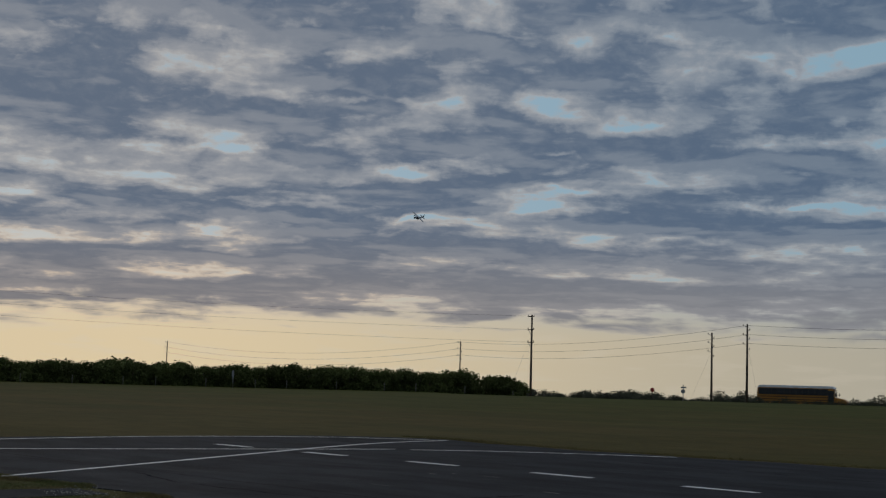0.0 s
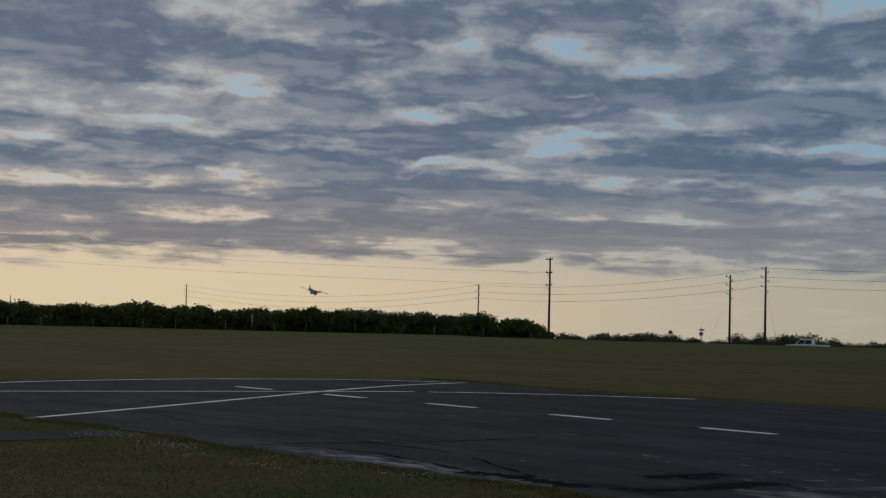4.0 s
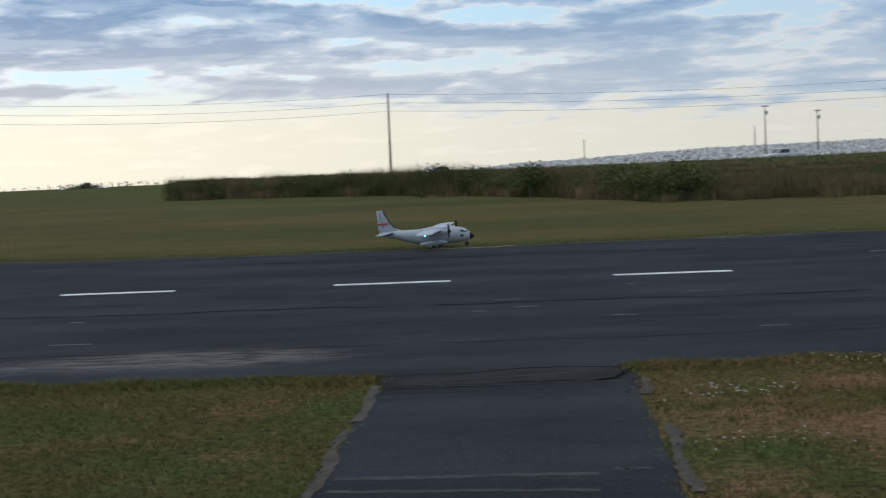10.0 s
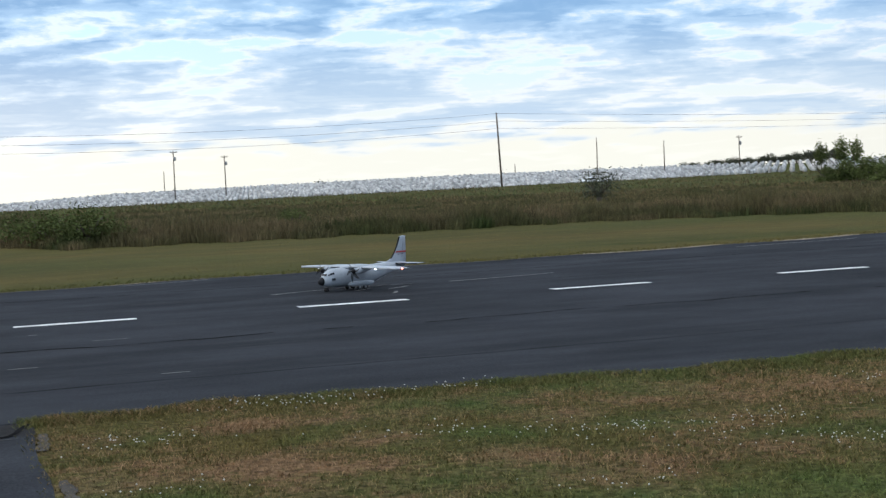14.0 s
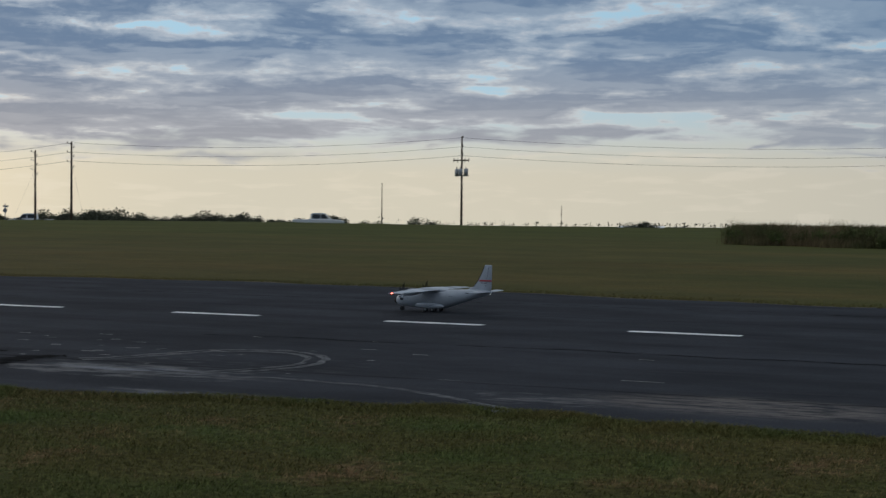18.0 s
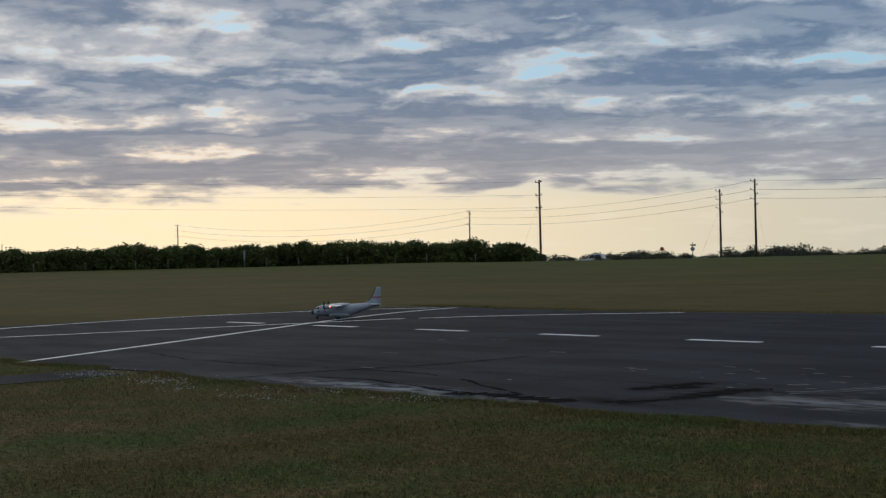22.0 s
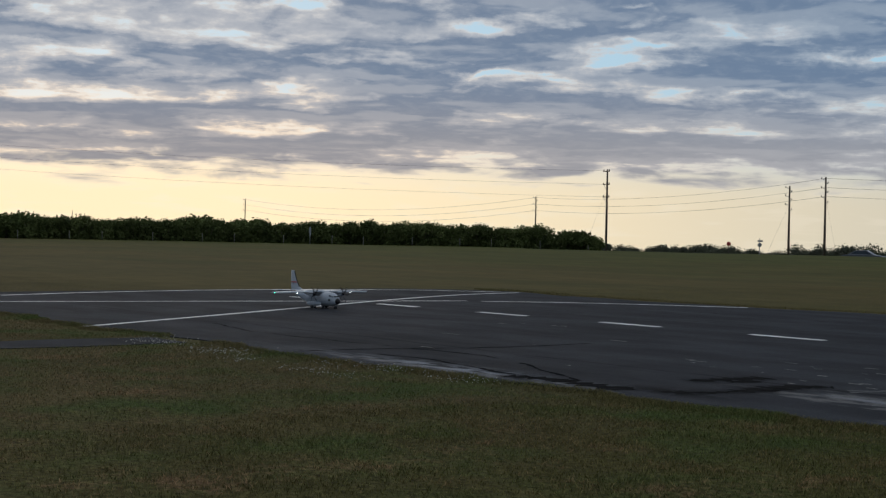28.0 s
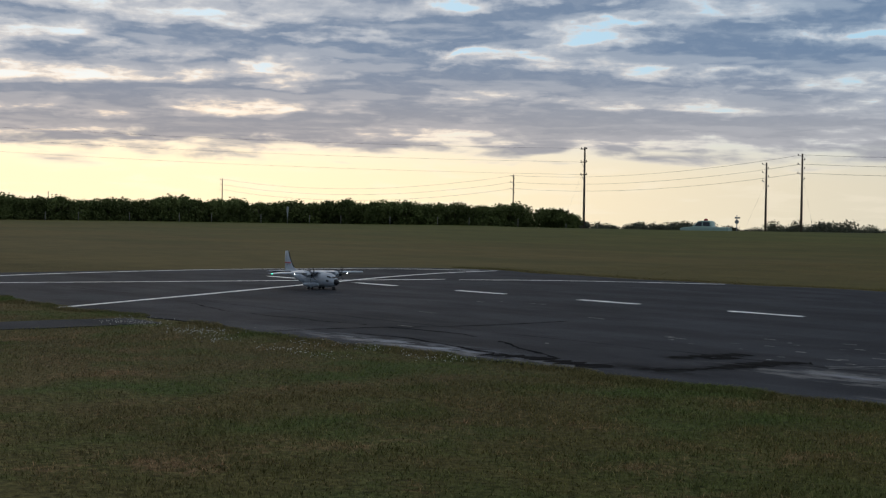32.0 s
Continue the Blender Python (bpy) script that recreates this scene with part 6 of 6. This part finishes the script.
            bl = mesh_of("blade", [p for row in rows for p in row], [(2 * i, 2 * i + 1, 2 * i + 3, 2 * i + 2) for i in range(8)], True)
            put("blade", bl, M["prop"], prop, "", pose(0, 0, 0, 60 * k))
        # landing gear in the flank pods
        put("gear_pod", loft("gear_pod", [[(p[0], p[1] + sy * 0.135, p[2]) for p in oval(x, 0.096, w, h, 2.4, 16)] for x, w, h in ((0.24, 0.006, 0.010), (0.20, 0.034, 0.032), (0.10, 0.055, 0.044), (-0.10, 0.055, 0.044), (-0.22, 0.036, 0.030), (-0.27, 0.006, 0.010))]), M["skin"], ob)
        for x in (-0.075, 0.035):
            w_ = put("main_wheel", lathe("main_wheel", [(-0.016, 0.026), (-0.014, 0.037), (0.0, 0.040), (0.014, 0.037), (0.016, 0.026)], "Y", 16, (x, sy * 0.150, 0.040)), M["black"], ob)
            put("hub", lathe("hub", [(-0.018, 0.006), (-0.018, 0.020), (0.018, 0.020), (0.018, 0.006)], "Y", 12, (x, sy * 0.150, 0.040)), M["metal"], w_)
        # tailplane half
        tail = put("tailplane", surface("tailplane", [(0.02 * sy, -0.76, 0.26, 0.335), (sy * 0.50, -0.84, 0.165, 0.340)], 0.10), M["skin"], ob)
        put("deicing_boot", mesh_of("deicing_boot", [(-0.752 - 0.076 * t + dx, sy * (0.07 + 0.42 * t), 0.336 + dz) for t in (0, 1) for dx, dz in ((-0.012, 0.010), (0.0, 0.0), (-0.012, -0.010))], [(0, 1, 4, 3), (1, 2, 5, 4)]), M["dark_skin"], tail)
    # fin with a dorsal fillet
    prof = ((-0.46, 0.56, 0.335, 0.012), (-0.62, 0.41, 0.370, 0.016), (-0.715, 0.322, 0.41, 0.018), (-0.795, 0.244, 0.51, 0.017), (-0.855, 0.185, 0.62, 0.014), (-0.908, 0.132, 0.742, 0.010), (-0.920, 0.116, 0.755, 0.004))
    rings = []
    for xl, ch, z, hw in prof:
        rings.append([(xl - ch * c, hw * s, z) for c, s in ((0, 0), (0.1, 0.7), (0.3, 1), (0.6, 0.8), (1, 0.12), (1, -0.12), (0.6, -0.8), (0.3, -1), (0.1, -0.7))])
    fin = put("fin", loft("fin", rings), M["skin"], ob)
    put("deicing_boot", mesh_of("deicing_boot", [(x + dx, dy, z) for x, z in ((-0.718, 0.415), (-0.795, 0.51), (-0.855, 0.62), (-0.906, 0.740)) for dx, dy in ((-0.018, 0.0105), (0.003, 0.0), (-0.018, -0.0105))], [(3 * i + k, 3 * i + k + 1, 3 * i + k + 4, 3 * i + k + 3) for i in range(3) for k in range(2)]), M["dark_skin"], fin, "black leading-edge strip")
    for sy in (-1, 1):
        put("fin_stripe", fin_band("fin_stripe", prof, 0.500, 0.524, 0.04, 1.0, sy), M["red_skin"], fin, "thin red stripe")
        put("fin_stripe", fin_band("fin_stripe", prof, 0.492, 0.498, 0.06, 1.0, sy), M["grey_mark"], fin)
        put("rudder_hinge", mesh_of("rudder_hinge", [(-0.938, sy * 0.0155, 0.42), (-0.944, sy * 0.0152, 0.42), (-0.990, sy * 0.0088, 0.715), (-0.984, sy * 0.0092, 0.715)], [(0, 1, 2, 3)]), M["grey_mark"], fin)
        for x0, x1 in ((-0.885, -0.860), (-0.965, -0.915)):
            put("marking", mesh_of("marking", [(x0, sy * 0.0182, 0.468), (x1, sy * 0.0185, 0.468), (x1, sy * 0.0185, 0.482), (x0, sy * 0.0182, 0.482)], [(0, 1, 2, 3)]), M["grey_mark"], fin)
    put("tail_light", lathe("tail_light", [(0.008, 0.004), (0, 0.005), (-0.006, 0.002)], "X", 10, (-1.012, 0, 0.300)), M["light_tail"], ob, "white tail light")
    # nose leg
    leg = put("nose_leg", rod("nose_leg", (0.515, 0, 0.13), (0.545, 0, 0.036), 0.007), M["metal"], ob)
    for sy in (-1, 1):
        put("nose_wheel", lathe("nose_wheel", [(-0.007, 0.022), (-0.006, 0.032), (0.006, 0.032), (0.007, 0.022)], "Y", 14, (0.547, sy * 0.016, 0.034)), M["black"], leg)
    return ob


PROPS = []
aeroplane = model_aeroplane()
bus = school_bus()
truck_waiting = pickup("white crew-cab pickup truck on the county road", M["white_car"])
truck_left = pickup("white pickup truck driving along the county road", M["white_car"])
truck_right = pickup("white pickup truck with a loaded bed on the road", M["white_car"])
truck_late = pickup("pale green pickup truck passing the junction", M["green_car"])
car_back = sedan("dark sedan seen over the swell of the field", M["grey_car"])
truck_far = pickup("white pickup truck passing the orchard", M["white_car"])
car_white = sedan("white sedan driving past the orchard", M["white_car"])

PLANE_ROWS = [  # seconds, x, y, z, heading, pitch, bank
    (0, -148.27, 122.08, 22.28, -82.1, -2.1, -37.7),
    (0.5, -143.89, 111.11, 20.36, -74.4, -2.0, -30.6),
    (1, -138.60, 101.76, 18.08, -67.8, -1.8, -21.7),
    (1.5, -132.29, 93.62, 15.93, -51.6, -2.4, -20.0),
    (2, -125.33, 86.42, 13.20, -28.1, -3.9, -17.8),
    (2.5, -117.85, 80.10, 9.78, -22.0, -4.9, -7.7),
    (3, -110.00, 74.20, 6.60, -19.0, -4.5, -6.2),
    (3.5, -101.40, 69.10, 4.17, -14.0, -3.2, -11.9),
    (5.5, -66.64, 54.51, 2.93, -10.1, -0.8, -4.8),
    (6, -58.56, 52.11, 2.14, -10.2, -0.5, -0.9),
    (6.5, -50.31, 49.81, 1.27, -8.9, 1.1, 1.6),
    (7, -41.79, 46.87, 0.75, -7.0, 1.8, 2.2),
    (7.5, -32.69, 42.84, 0.49, -14.1, 5.3, 6.4),
    (8, -25.05, 39.51, 0.22, -18.0, 7.2, 6.5),
    (8.5, -17.35, 34.95, 0.05, -18.6, 6.9, 4.0),
    (9, -10.65, 30.92, 0.00, -15.8, 7.6, 0.2),
    (9.5, -5.45, 28.40, 0.00, -10.0, 6.0, 1.5),
    (10, -1.46, 26.95, 0.00, -7.8, 3.4, 2.6),
    (10.5, 1.45, 26.85, 0.02, -8.0, 7.0, 6.0),
    (11, 3.90, 26.72, 0.00, -14.0, 0.0, -3.8),
    (11.5, 5.95, 26.35, 0.00, -24.1, 0.0, 0.0),
    (12, 7.59, 25.74, 0.00, -47.1, 0.0, 0.0),
    (12.5, 8.55, 25.17, 0.00, -79.9, 0.0, 0.0),
    (13, 8.54, 24.13, 0.00, -109.6, 0.0, 0.0),
    (13.5, 7.77, 23.00, 0.00, -135.8, 0.0, 0.0),
    (15.5, 0.92, 20.81, 0.00, -185.6, 0.0, 0.0),
    (16, -1.10, 20.97, 0.00, -184.1, 0.0, 0.0),
    (16.5, -3.31, 21.14, 0.00, -184.4, 0.0, 0.0),
    (17, -5.46, 21.35, 0.00, -186.6, 0.0, 0.0),
    (17.5, -7.54, 21.52, 0.00, -186.2, 0.0, 0.0),
    (18, -9.87, 21.76, 0.00, -184.2, 0.0, 0.0),
    (18.5, -12.61, 22.35, 0.00, -188.3, 0.0, 0.0),
    (19, -15.86, 23.01, 0.00, -183.8, 0.0, 0.0),
    (19.5, -18.87, 23.29, 0.00, -183.3, 0.0, 0.0),
    (20, -21.69, 23.26, 0.00, -179.7, 0.0, 0.0),
    (20.5, -24.18, 23.12, 0.00, -174.0, 0.0, 0.0),
    (21, -26.59, 23.04, 0.00, -171.2, 0.0, 0.0),
    (21.5, -28.57, 22.63, 0.00, -155.8, 0.0, 0.0),
    (22, -29.99, 21.89, 0.00, -134.1, 0.0, 0.0),
    (22.5, -30.72, 20.88, 0.00, -118.3, 0.0, 0.0),
    (23, -30.84, 19.97, 0.00, -84.3, 0.0, 0.0),
    (23.5, -30.61, 19.22, 0.00, -64.9, 0.0, 0.0),
    (24, -29.97, 18.49, 0.00, -50.0, 0.0, 0.0),
    (24.5, -29.58, 18.12, 0.00, -37.9, 0.0, 0.0),
    (25, -29.28, 17.91, 0.00, -27.5, 0.0, 0.0),
    (25.5, -28.98, 17.82, 0.00, -17.3, 0.0, 0.0),
    (27.5, -26.70, 17.12, 0.00, 2.2, 0.0, 0.0),
    (28, -26.41, 17.15, 0.00, 3.0, 0.0, 0.0),
    (29, -26.40, 17.16, 0.00, 3.2, 0.0, 0.0),
    (30, -26.38, 17.14, 0.00, 3.2, 0.0, 0.0),
    (31, -26.36, 17.15, 0.00, 3.2, 0.0, 0.0),
    (32, -25.66, 17.13, 0.00, 5.4, 0.0, 0.0),
]


def on_road(az, lane):
    """The point of the road in the direction az, lane metres beyond its middle."""
    a = radians(az)
    c = ROAD_Y0 + lane * math.hypot(1, ROAD_K)
    d = c / (math.cos(a) - ROAD_K * math.sin(a))
    x, y = d * math.sin(a), d * math.cos(a)
    return x, y, lie(x, y) + 0.05


ROAD_TURN = math.degrees(math.atan(ROAD_K))


def drive(car, t0, az0, t1, az1, lane=1.8):
    """Steady traffic: in the direction az0 at t0 and az1 at t1."""
    p0, p1 = Vector(on_road(az0, lane)), Vector(on_road(az1, lane))
    run = (p1 - p0).xy
    turn = math.degrees(math.atan2(run.y, run.x))
    rows = []
    for t in range(0, 33, 2):
        k = (t - t0) / (t1 - t0)
        s = max(-520.0, min(560.0, run.length * k))
        q = p0.xy + run.normalized() * s
        rows.append((t, pose(q.x, q.y, lie(q.x, q.y) + 0.05, 0, 0, turn)))
    walk(car, rows)


def motions():
    walk(aeroplane, [(t, pose(x, y, z + 0.012) @ Matrix.Rotation(radians(h), 4, "Z") @ Matrix.Rotation(radians(-p), 4, "Y") @ Matrix.Rotation(radians(r), 4, "X")) for t, x, y, z, h, p, r in PLANE_ROWS])
    for prop, sy in PROPS:
        walk(prop, [(i * 0.1, pose(0.302, sy * 0.37, 0.302, 77 * i)) for i in range(321)])
    ux, uy = math.cos(radians(ROAD_TURN)), math.sin(radians(ROAD_TURN))
    x0, y0, _ = on_road(-36.0, 38)
    rows = []
    for t, run in ((0, 0), (0.5, 9.6), (1, 20), (2, 48), (4, 108), (8, 236), (16, 500), (32, 560)):
        x, y = x0 + ux * run * 1.22, y0 + uy * run * 1.22
        rows.append((t, pose(x, y, lie(x, y) + 0.05, 0, 0, ROAD_TURN)))
    walk(bus, rows)
    rows = []
    for t, az in ((0, -31.8), (2, -34.5), (4, -36.5), (5.5, -37.9), (6, -38.9), (7, -39.3), (8, -39.4), (17, -39.4), (18, -39.5), (19, -39.9), (20.5, -41.8), (23, -45.5), (26, -52), (32, -66)):
        x, y, z = on_road(az, 30)
        rows.append((t, pose(x, y, z - 0.32, 0, 0, ROAD_TURN + 180)))
    walk(truck_waiting, rows)
    drive(truck_left, 9.0, -22.6, 9.5, -26.5)
    drive(truck_right, 18.0, -28.9, 19.0, -21.9, -1.8)
    drive(truck_far, 10.0, 9.4, 11.0, 1.4)
    drive(car_white, 9.5, -8.3, 12.0, 13.2, -1.8)
    drive(truck_late, 31.0, -35.4, 32.0, -41.5)
    drive(car_back, 27.5, -38.6, 28.0, -36.6, -1.8)


motions()
